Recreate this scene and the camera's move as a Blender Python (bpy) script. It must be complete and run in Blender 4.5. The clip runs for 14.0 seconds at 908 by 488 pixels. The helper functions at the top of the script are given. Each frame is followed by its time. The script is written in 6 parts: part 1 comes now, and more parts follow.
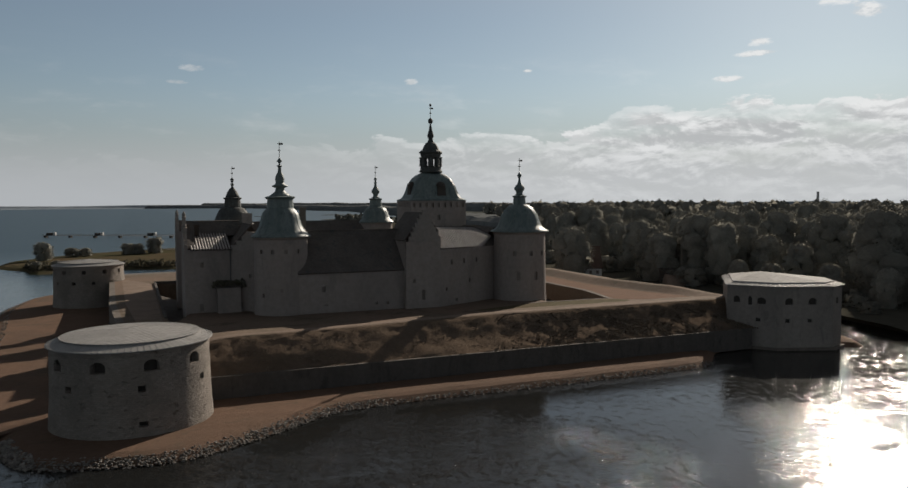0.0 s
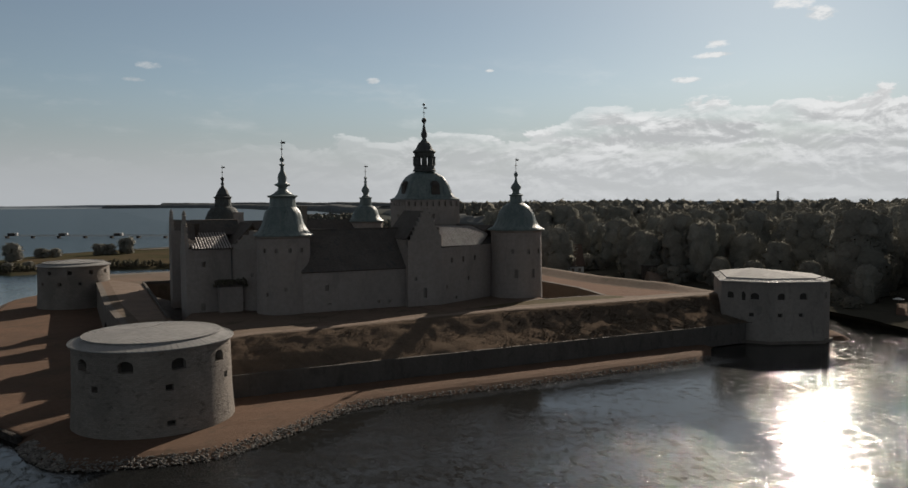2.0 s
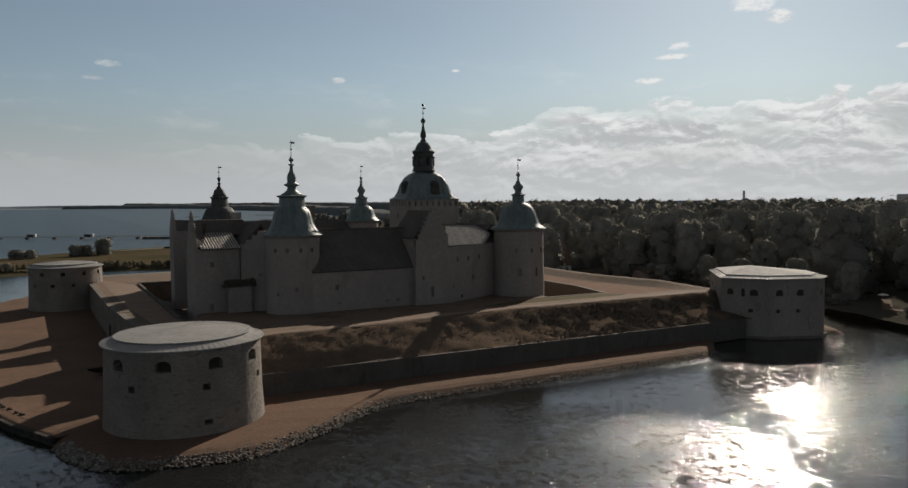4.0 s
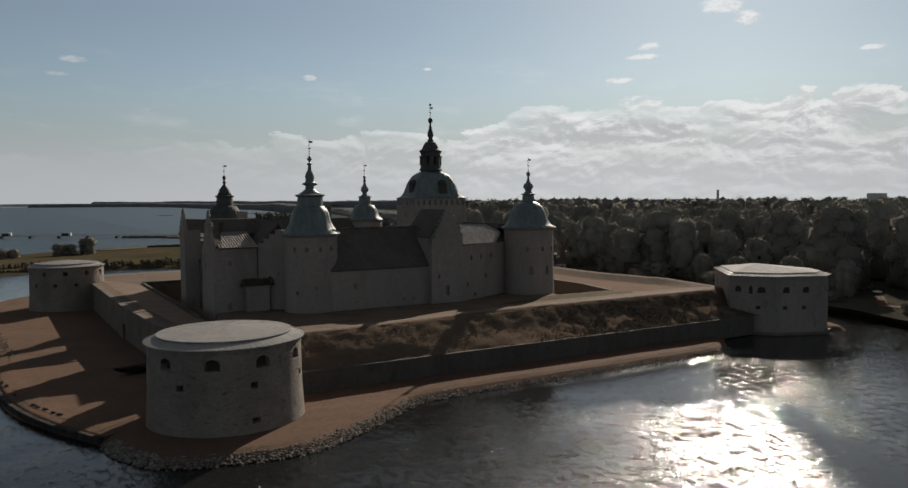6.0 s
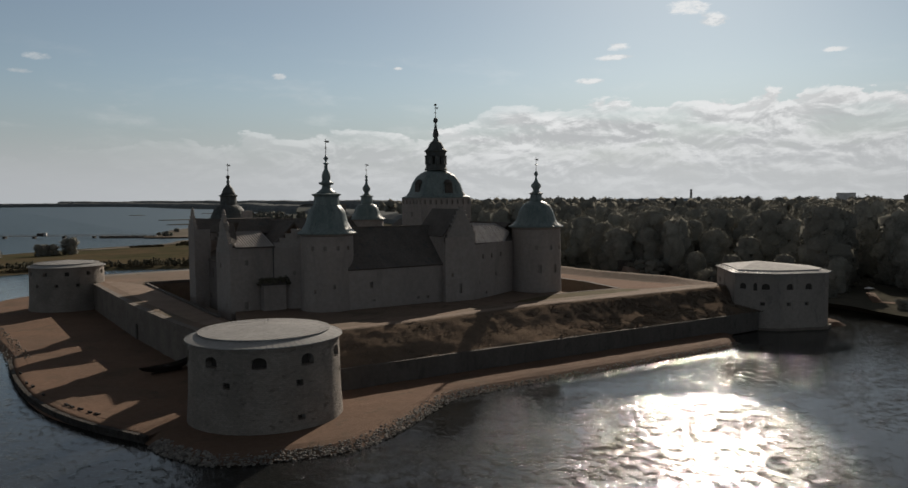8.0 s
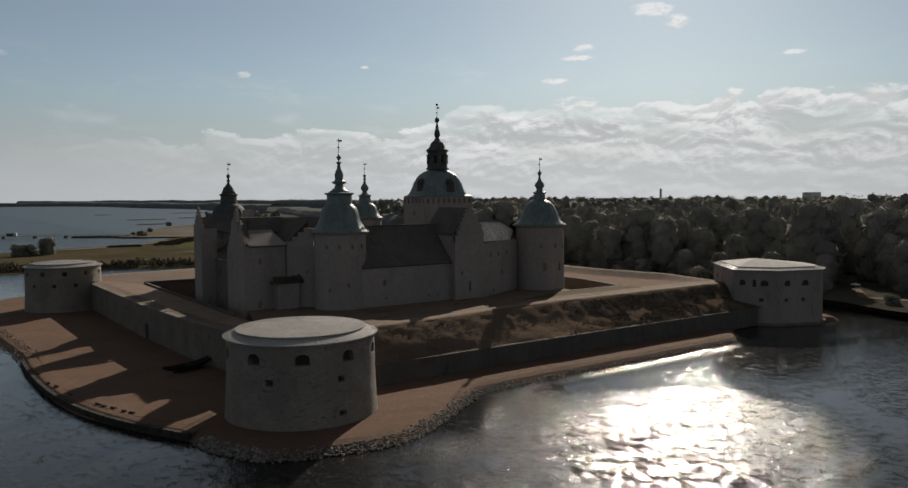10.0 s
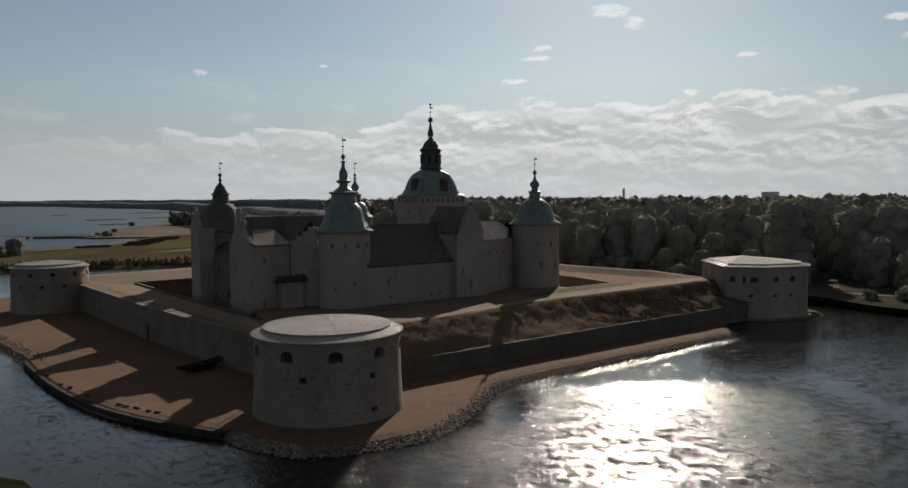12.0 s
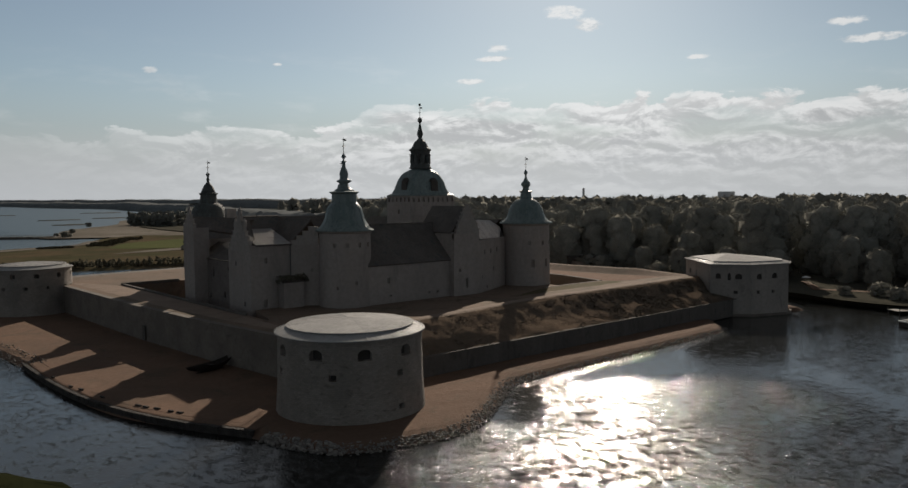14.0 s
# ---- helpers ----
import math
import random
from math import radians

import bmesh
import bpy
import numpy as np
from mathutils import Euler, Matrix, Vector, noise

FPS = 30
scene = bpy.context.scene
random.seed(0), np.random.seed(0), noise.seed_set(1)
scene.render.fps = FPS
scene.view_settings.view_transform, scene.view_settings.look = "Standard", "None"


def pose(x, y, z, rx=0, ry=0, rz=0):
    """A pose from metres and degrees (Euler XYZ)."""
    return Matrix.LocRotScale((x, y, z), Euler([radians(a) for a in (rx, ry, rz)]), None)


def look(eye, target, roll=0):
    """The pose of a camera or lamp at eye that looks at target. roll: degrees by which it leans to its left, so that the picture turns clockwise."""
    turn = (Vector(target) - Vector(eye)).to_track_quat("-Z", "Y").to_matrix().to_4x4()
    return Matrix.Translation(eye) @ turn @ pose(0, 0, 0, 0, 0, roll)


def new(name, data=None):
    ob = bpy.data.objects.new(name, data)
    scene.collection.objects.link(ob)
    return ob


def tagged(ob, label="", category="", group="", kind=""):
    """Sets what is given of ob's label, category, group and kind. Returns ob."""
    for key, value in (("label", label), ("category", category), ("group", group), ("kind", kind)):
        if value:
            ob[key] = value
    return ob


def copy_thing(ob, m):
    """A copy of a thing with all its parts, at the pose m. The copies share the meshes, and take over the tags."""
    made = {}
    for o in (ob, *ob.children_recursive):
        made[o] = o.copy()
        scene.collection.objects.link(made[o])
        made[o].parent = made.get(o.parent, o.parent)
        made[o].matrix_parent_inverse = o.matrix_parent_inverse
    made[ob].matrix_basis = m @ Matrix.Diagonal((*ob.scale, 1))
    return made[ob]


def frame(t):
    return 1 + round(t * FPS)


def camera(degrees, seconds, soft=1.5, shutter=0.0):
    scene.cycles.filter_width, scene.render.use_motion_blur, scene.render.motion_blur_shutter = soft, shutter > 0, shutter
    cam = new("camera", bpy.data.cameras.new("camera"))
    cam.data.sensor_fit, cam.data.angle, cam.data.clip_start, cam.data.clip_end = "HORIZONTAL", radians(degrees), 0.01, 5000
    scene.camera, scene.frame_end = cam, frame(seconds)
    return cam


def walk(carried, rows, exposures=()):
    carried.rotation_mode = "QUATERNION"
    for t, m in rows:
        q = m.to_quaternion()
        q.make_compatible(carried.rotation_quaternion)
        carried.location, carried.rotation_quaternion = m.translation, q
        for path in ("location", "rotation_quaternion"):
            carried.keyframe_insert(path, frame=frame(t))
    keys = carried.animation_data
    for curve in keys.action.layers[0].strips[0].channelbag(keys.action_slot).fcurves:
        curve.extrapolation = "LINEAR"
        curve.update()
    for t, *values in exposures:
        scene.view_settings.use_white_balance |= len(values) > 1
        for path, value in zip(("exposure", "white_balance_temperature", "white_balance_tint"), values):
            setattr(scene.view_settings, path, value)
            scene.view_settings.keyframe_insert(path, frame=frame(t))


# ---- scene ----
cam = camera(61.5, 14.0)
METRES, EYE, TILT, LEAN, TURN = 65.0, 30.8, 0.0, -1.1, -22.9
ROWS = [
    (0.0, 0.0, 0.0, 0.0, -0.08, -3.2, 1.44),
    (0.5, -0.0306, -0.0062, -0.0003, -0.75, -3.22, 1.48),
    (1.0, -0.0623, -0.0119, -0.0005, -1.48, -3.24, 1.47),
    (1.5, -0.0946, -0.0179, -0.0001, -2.21, -3.27, 1.49),
    (2.0, -0.1274, -0.0232, 0.0007, -2.88, -3.31, 1.49),
    (2.5, -0.1617, -0.0286, 0.0015, -3.57, -3.33, 1.48),
    (3.0, -0.195, -0.0336, 0.0019, -4.22, -3.34, 1.52),
    (5.5, -0.3748, -0.0494, 0.0076, -6.98, -3.49, 1.55),
    (6.0, -0.4117, -0.051, 0.0095, -7.49, -3.54, 1.52),
    (6.5, -0.4478, -0.0527, 0.0105, -8.03, -3.58, 1.51),
    (7.0, -0.4846, -0.0539, 0.0114, -8.58, -3.61, 1.51),
    (7.5, -0.5216, -0.0556, 0.0118, -9.13, -3.62, 1.53),
    (8.0, -0.5575, -0.0572, 0.0124, -9.66, -3.63, 1.53),
    (10.5, -0.7429, -0.0603, 0.0151, -12.82, -3.76, 1.52),
    (11.0, -0.7795, -0.0586, 0.0155, -13.55, -3.78, 1.52),
    (11.5, -0.8162, -0.0566, 0.0161, -14.35, -3.81, 1.52),
    (12.0, -0.8501, -0.0552, 0.0166, -15.11, -3.84, 1.53),
    (12.5, -0.8868, -0.052, 0.0181, -15.94, -3.87, 1.51),
    (13.0, -0.923, -0.0492, 0.019, -16.74, -3.9, 1.51),
    (13.5, -0.9597, -0.0456, 0.0194, -17.57, -3.92, 1.52),
    (14.0, -0.9951, -0.0419, 0.0201, -18.39, -3.95, 1.52),
]
walk(cam, [(t, pose(0, 0, EYE, TILT, LEAN, TURN) @ pose(METRES * x, METRES * y, METRES * z, 90 + pitch, roll, yaw)) for t, x, y, z, yaw, pitch, roll in ROWS])

# ---- world, sun and exposure ----
SUN_AZ, SUN_EL = 50.4, 25.4          # degrees from +y towards +x, and above the horizon
sun_way = Vector((math.sin(radians(SUN_AZ)) * math.cos(radians(SUN_EL)), math.cos(radians(SUN_AZ)) * math.cos(radians(SUN_EL)), math.sin(radians(SUN_EL))))
scene.view_settings.exposure = 0.0


class Nodes:
    """Short hand for a node tree."""

    def __init__(self, tree):
        self.t = tree
        tree.nodes.clear()

    def add(self, kind, operation="", interpolation_type="", data_type="", blend_type=""):
        n = self.t.nodes.new(kind)
        if operation:
            n.operation = operation
        if interpolation_type:
            n.interpolation_type = interpolation_type
        if data_type:
            n.data_type = data_type
        if blend_type:
            n.blend_type = blend_type
        return n

    def link(self, a, b):
        self.t.links.new(a, b)

    def val(self, socket, v):
        if isinstance(v, bpy.types.NodeSocket):
            self.link(v, socket)
        else:
            socket.default_value = v

    def math(self, op, a, b=0.0, c=0.0):
        n = self.add("ShaderNodeMath", operation=op)
        for i, v in enumerate((a, b, c)):
            self.val(n.inputs[i], v)
        return n.outputs[0]

    def ramp(self, x, lo, hi, a=0.0, b=1.0):
        n = self.add("ShaderNodeMapRange", interpolation_type="SMOOTHSTEP")
        for i, v in enumerate((x, lo, hi, a, b)):
            self.val(n.inputs[i], v)
        return n.outputs[0]

    def noise(self, vec, scale, detail=4.0, rough=0.55, distortion=0.0):
        n = self.add("ShaderNodeTexNoise")
        self.link(vec, n.inputs["Vector"])
        n.inputs["Scale"].default_value, n.inputs["Detail"].default_value = scale, detail
        n.inputs["Roughness"].default_value, n.inputs["Distortion"].default_value = rough, distortion
        return n.outputs["Fac"]

    def mix(self, f, a, b, blend="MIX"):
        n = self.add("ShaderNodeMix", data_type="RGBA", blend_type=blend)
        for s, v in ((n.inputs[0], f), (n.inputs[6], a), (n.inputs[7], b)):
            self.val(s, v if isinstance(v, (bpy.types.NodeSocket, float, int)) else (*v, 1.0))
        return n.outputs[2]


def add_grey(self, f, lo, hi):
    n = self.add("ShaderNodeMapRange")
    for i, v in enumerate((f, 0.0, 1.0, lo, hi)):
        self.val(n.inputs[i], v)
    c = self.add("ShaderNodeCombineColor")
    for i in range(3):
        self.link(n.outputs[0], c.inputs[i])
    return c.outputs[0]


Nodes.add_grey = add_grey


def make_world():
    w = bpy.data.worlds.new("sky")
    scene.world = w
    w.use_nodes = True
    n = Nodes(w.node_tree)
    sky = n.add("ShaderNodeTexSky")
    sky.sky_type, sky.sun_disc = "NISHITA", False
    sky.sun_elevation, sky.sun_rotation = radians(SUN_EL), radians(SUN_AZ)
    sky.altitude, sky.air_density, sky.dust_density, sky.ozone_density = 0.0, 1.0, 0.3, 2.0
    co = n.add("ShaderNodeTexCoord").outputs["Generated"]
    sep = n.add("ShaderNodeSeparateXYZ")
    n.link(co, sep.inputs[0])
    x, y, z = sep.outputs
    az = n.math("ARCTAN2", x, y)                       # radians from +y towards +x
    el = n.math("ARCSINE", z)
    vec = n.add("ShaderNodeCombineXYZ")
    n.link(az, vec.inputs[0])
    n.link(n.math("MULTIPLY", el, 2.3), vec.inputs[1])
    puff = n.noise(vec.outputs[0], 15.0, 11.0, 0.62, 0.35)
    fine = n.noise(vec.outputs[0], 62.0, 7.0, 0.65, 0.2)
    flat = n.add("ShaderNodeCombineXYZ")
    n.link(az, flat.inputs[0])
    n.link(n.math("MULTIPLY", el, 3.6), flat.inputs[1])
    layer = n.noise(flat.outputs[0], 9.0, 7.0, 0.58, 0.2)
    shift = n.add("ShaderNodeVectorMath", operation="ADD")
    n.link(vec.outputs[0], shift.inputs[0])
    shift.inputs[1].default_value = (0.003, 0.014, 0.0)
    relief = n.math("SUBTRACT", puff, n.noise(shift.outputs[0], 15.0, 11.0, 0.62, 0.35))
    # the cumulus bank: its top climbs towards the sun
    top = n.math("ADD", n.ramp(az, radians(0), radians(24), 0.055, 0.084), n.ramp(az, radians(32.5), radians(36), 0.0, 0.034))
    top = n.math("ADD", top, n.math("MULTIPLY", n.math("SUBTRACT", puff, 0.5), 0.075))
    body = n.ramp(el, n.math("SUBTRACT", top, 0.005), n.math("ADD", top, 0.001), 1.0, 0.0)
    gap = n.ramp(n.math("ADD", n.math("MULTIPLY", layer, 0.75), n.math("MULTIPLY", puff, 0.3)), 0.40, 0.60)
    thin = n.ramp(az, radians(4), radians(38), 0.15, 1.0)
    bank = n.math("MULTIPLY", n.math("MULTIPLY", body, n.math("ADD", 0.30, n.math("MULTIPLY", gap, 0.70))), thin)
    # single fair-weather clouds: azimuth, elevation, half width, half height (degrees)
    one = 0.0
    for a, e, hw, hh in ((49.5, 13.1, 1.3, 0.42), (51.2, 12.2, 0.8, 0.40), (44.6, 10.7, 0.7, 0.24), (44.3, 10.0, 1.2, 0.18), (42.6, 8.4, 1.0, 0.2), (58.9, 9.6, 0.7, 0.16), (4.2, 9.4, 0.7, 0.22), (3.2, 8.4, 0.6, 0.14),
                         (19.9, 8.8, 0.5, 0.2), (28.5, 9.5, 0.3, 0.1), (68.1, 11.2, 1.1, 0.25), (69.8, 10.0, 1.7, 0.25)):
        dx = n.math("DIVIDE", n.math("SUBTRACT", az, radians(a)), radians(hw))
        dy = n.math("DIVIDE", n.math("SUBTRACT", el, radians(e)), radians(hh))
        r = n.math("ADD", n.math("MULTIPLY", dx, dx), n.math("MULTIPLY", dy, dy))
        r = n.math("ADD", r, n.math("MULTIPLY", n.math("SUBTRACT", fine, 0.5), 5.0))
        one = n.math("MAXIMUM", one, n.ramp(r, 0.0, 1.7, 1.0, 0.0))
    one = n.math("MULTIPLY", one, n.ramp(az, radians(8), radians(38), 0.55, 1.0))
    veil = n.math("MULTIPLY", n.ramp(layer, 0.5, 0.8), n.ramp(el, 0.09, 0.22, 0.35, 0.0))
    cover = n.math("MINIMUM", n.math("MAXIMUM", n.math("MAXIMUM", bank, n.math("MULTIPLY", one, 0.95)), veil), 1.0)
    # bright rims, greyer bellies, and more light towards the sun
    rim = n.ramp(el, n.math("SUBTRACT", top, 0.03), n.math("ADD", top, 0.002), 0.0, 1.0)
    shine = n.ramp(az, radians(2), radians(34), 0.30, 1.0)
    lit = n.math("ADD", n.math("MULTIPLY", rim, 0.55), n.ramp(relief, -0.09, 0.12, 0.0, 1.0))
    lit = n.math("MAXIMUM", lit, one)
    cloud = n.mix(n.math("MINIMUM", n.math("MULTIPLY", lit, shine), 1.0), CLOUD_DARK, CLOUD_LIGHT)
    # grey haze over the horizon
    haze = n.ramp(el, 0.0, 0.16, 0.95, 0.0)
    soft = n.add("ShaderNodeHueSaturation")
    soft.inputs["Saturation"].default_value = 0.74
    n.link(sky.outputs[0], soft.inputs["Color"])
    clear = n.mix(haze, n.mix(1.0, soft.outputs[0], SKY_TINT, "MULTIPLY"), n.mix(n.ramp(az, radians(-10), radians(36)), HAZE_AWAY, HAZE_SUNWARD))
    grey = n.add("ShaderNodeHueSaturation")
    grey.inputs["Saturation"].default_value = 0.25
    n.link(clear, grey.inputs["Color"])
    clear = n.mix(n.ramp(el, 0.22, 0.42, 0.10, 1.0), clear, grey.outputs[0])
    dim = n.ramp(el, 0.25, 0.60, 0.71, 0.58)
    clear = n.mix(1.0, clear, n.add_grey(dim, 0.0, 1.0), "MULTIPLY")
    col = n.mix(cover, clear, cloud)
    # the low clouds stand in the haze
    col = n.mix(n.ramp(el, 0.0, 0.10, 0.80, 0.0), col, n.mix(n.ramp(az, radians(-10), radians(45)), (5.5, 5.75, 6.0), (6.7, 6.92, 7.08)))
    # the sky away from the sun is dimmer
    facing = n.math("ADD", n.math("MULTIPLY", x, math.sin(radians(SUN_AZ))), n.math("MULTIPLY", y, math.cos(radians(SUN_AZ))))
    col = n.mix(1.0, col, n.add_grey(n.ramp(facing, -0.9, 0.3, 0.80, 1.0), 0.0, 1.0), "MULTIPLY")
    col = n.mix(1.0, col, n.add_grey(n.ramp(az, radians(48), radians(76), 1.0, 0.88), 0.0, 1.0), "MULTIPLY")
    bg = n.add("ShaderNodeBackground")
    n.link(col, bg.inputs[0])
    bg.inputs[1].default_value = SKY_STRENGTH
    out = n.add("ShaderNodeOutputWorld")
    n.link(bg.outputs[0], out.inputs[0])


SKY_STRENGTH, SKY_TINT = 0.081, (0.935, 1.0, 1.005)
CLOUD_DARK, CLOUD_LIGHT, HAZE_AWAY, HAZE_SUNWARD = (5.75, 5.9, 6.0), (9.8, 9.9, 9.9), (5.35, 5.68, 6.0), (6.35, 6.7, 6.95)
make_world()
sun = new("sun", bpy.data.lights.new("sun", "SUN"))
sun.data.energy, sun.data.angle, sun.data.color = 5.0, radians(0.5), (1.0, 0.885, 0.75)
sun.matrix_world = look(sun_way * 400, (0, 0, 0))


# ---- materials ----
def material(name, a, b, scale=0.3, fine=4.0, rough=0.85, metal=0.0, bump=0.3, bump_scale=6.0, stain=None, spec=0.5, vary=0.0, island=0.0, streak=0.0, through_light=0.0):
    """A surface of two colours mixed at a broad and a fine scale, with relief; stain: a third colour in ragged patches; streak: vertical runs."""
    m = bpy.data.materials.new(name)
    m.use_nodes = True
    n = Nodes(m.node_tree)
    co = n.add("ShaderNodeTexCoord").outputs["Object"]
    if streak:
        mp = n.add("ShaderNodeMapping")
        mp.inputs["Scale"].default_value = (1.0, 1.0, streak)
        n.link(co, mp.inputs[0])
        run = mp.outputs[0]
    else:
        run = co
    big, small = n.noise(run, scale, 5.0, 0.6), n.noise(co, fine, 6.0, 0.65)
    col = n.mix(n.ramp(big, 0.3, 0.7), a, b)
    col = n.mix(n.ramp(small, 0.3, 0.75, 0.0, 0.5), col, tuple(0.62 * c for c in a))
    if stain:
        col = n.mix(n.ramp(n.noise(run, scale * 2.3, 8.0, 0.7, 0.6), 0.52, 0.68, 0.0, 0.8), col, stain)
    if vary:
        info = n.add("ShaderNodeObjectInfo").outputs["Random"]
        col = n.mix(1.0, col, n.add_grey(info, 1 - vary, 1 + vary), "MULTIPLY")
    if island:
        info = n.add("ShaderNodeNewGeometry").outputs["Random Per Island"]
        col = n.mix(1.0, col, n.add_grey(info, 1 - island, 1 + island), "MULTIPLY")
    p = n.add("ShaderNodeBsdfPrincipled")
    n.link(col, p.inputs["Base Color"])
    p.inputs["Metallic"].default_value = metal
    p.inputs["Specular IOR Level"].default_value = spec
    n.link(n.ramp(small, 0.2, 0.8, rough - 0.08, min(1.0, rough + 0.08)), p.inputs["Roughness"])
    if bump:
        bp = n.add("ShaderNodeBump")
        bp.inputs["Strength"].default_value, bp.inputs["Distance"].default_value = bump, 0.15
        n.link(n.noise(co, bump_scale, 6.0, 0.7), bp.inputs["Height"])
        n.link(bp.outputs[0], p.inputs["Normal"])
    surface = p.outputs[0]
    if through_light:
        tr, mx = n.add("ShaderNodeBsdfTranslucent"), n.add("ShaderNodeMixShader")
        n.link(col, tr.inputs[0])
        mx.inputs[0].default_value = through_light
        n.link(surface, mx.inputs[1])
        n.link(tr.outputs[0], mx.inputs[2])
        surface = mx.outputs[0]
    n.link(surface, n.add("ShaderNodeOutputMaterial").inputs[0])
    return m


def water_material():
    m = bpy.data.materials.new("strait_water")
    m.use_nodes = True
    n = Nodes(m.node_tree)
    co = n.add("ShaderNodeTexCoord").outputs["Object"]
    mp = n.add("ShaderNodeMapping")
    mp.inputs["Rotation"].default_value = (0, 0, radians(35))
    mp.inputs["Scale"].default_value = (1.0, 0.62, 1.0)
    n.link(co, mp.inputs[0])
    ripple = n.ramp(n.noise(mp.outputs[0], 4.7, 1.0, 0.5, 0.2), 0.30, 0.70)
    chop = n.noise(mp.outputs[0], 1.5, 2.0, 0.5, 0.3)
    swell = n.noise(mp.outputs[0], 0.30, 2.0, 0.5)
    place = n.add("ShaderNodeSeparateXYZ")
    n.link(co, place.inputs[0])
    px, py = place.outputs[0], place.outputs[1]
    wob = n.math("MULTIPLY", n.math("SUBTRACT", n.noise(co, 0.07, 4.0, 0.6), 0.5), 16.0)

    def side(a, b, c, wide=4.5, wobble=0.8):
        """1 on the far side of the line a x + b y = c, with a ragged edge."""
        v = n.math("ADD", n.math("ADD", n.math("MULTIPLY", px, a), n.math("MULTIPLY", py, b)), n.math("ADD", n.math("MULTIPLY", wob, wobble), -c))
        return n.ramp(v, -wide, wide)
    # a slick between the berm and the angular bastion, open towards the south
    slick = n.math("MULTIPLY", n.math("MAXIMUM", side(0.62, 0.78, 104.0), side(0.91, -0.41, 23.5, 6.0)), n.math("MAXIMUM", side(-0.87, 0.49, -29.0), n.ramp(py, 80.0, 96.0, 0.84, 0.96)))
    # and a smooth stretch off the boulders of the round bastion
    lee = n.math("MULTIPLY", side(-0.79, 0.61, 39.3, 2.0), side(0.77, 0.64, 70.0, 2.0))
    pool = n.math("MAXIMUM", slick, lee)
    pool = n.math("MULTIPLY", pool, n.math("MAXIMUM", n.ramp(py, 105.5, 108.5, 1.0, 0.25), n.ramp(px, 98.0, 108.0)))
    # gusts: broad streaks where the ripples stand higher
    gust = n.add("ShaderNodeMapping")
    gust.inputs["Rotation"].default_value = (0, 0, radians(-38))
    gust.inputs["Scale"].default_value = (0.05, 0.20, 1.0)
    n.link(co, gust.inputs[0])
    calm = n.ramp(n.noise(gust.outputs[0], 1.0, 4.0, 0.55), 0.35, 0.65, 0.40, 1.0)
    west = n.ramp(px, -22.0, -6.0, 0.30, 1.0)
    # wavelets: a few stand much steeper than the rest
    steep = n.ramp(n.noise(mp.outputs[0], 0.9, 2.0, 0.6), 0.46, 0.72, 0.55, 2.9)
    h = n.math("ADD", n.math("MULTIPLY", n.math("MULTIPLY", n.math("MULTIPLY", ripple, 0.88), steep), n.math("ADD", n.ramp(px, 18.0, 40.0, 1.05, 0.80), n.ramp(px, 54.0, 72.0, 0.0, 0.35))), n.math("ADD", n.math("MULTIPLY", chop, 0.5), n.math("MULTIPLY", swell, 0.5)))
    h = n.math("MULTIPLY", n.math("MULTIPLY", h, n.math("MULTIPLY", calm, west)), n.math("SUBTRACT", 1.0, n.math("MULTIPLY", pool, 0.90)))
    bp = n.add("ShaderNodeBump")
    bp.inputs["Strength"].default_value, bp.inputs["Distance"].default_value = 1.0, 0.08
    n.link(h, bp.inputs["Height"])
    p = n.add("ShaderNodeBsdfPrincipled")
    # far water's blue sky tint is painted into the base colour by distance
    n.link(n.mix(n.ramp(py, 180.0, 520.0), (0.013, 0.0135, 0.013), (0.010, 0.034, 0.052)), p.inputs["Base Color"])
    # the open strait is choppier than the lee of the castle
    n.link(n.ramp(py, 180.0, 600.0, 0.072, 0.42), p.inputs["Roughness"])
    p.inputs["IOR"].default_value = 1.33
    n.link(bp.outputs[0], p.inputs["Normal"])
    n.link(p.outputs[0], n.add("ShaderNodeOutputMaterial").inputs[0])
    return m


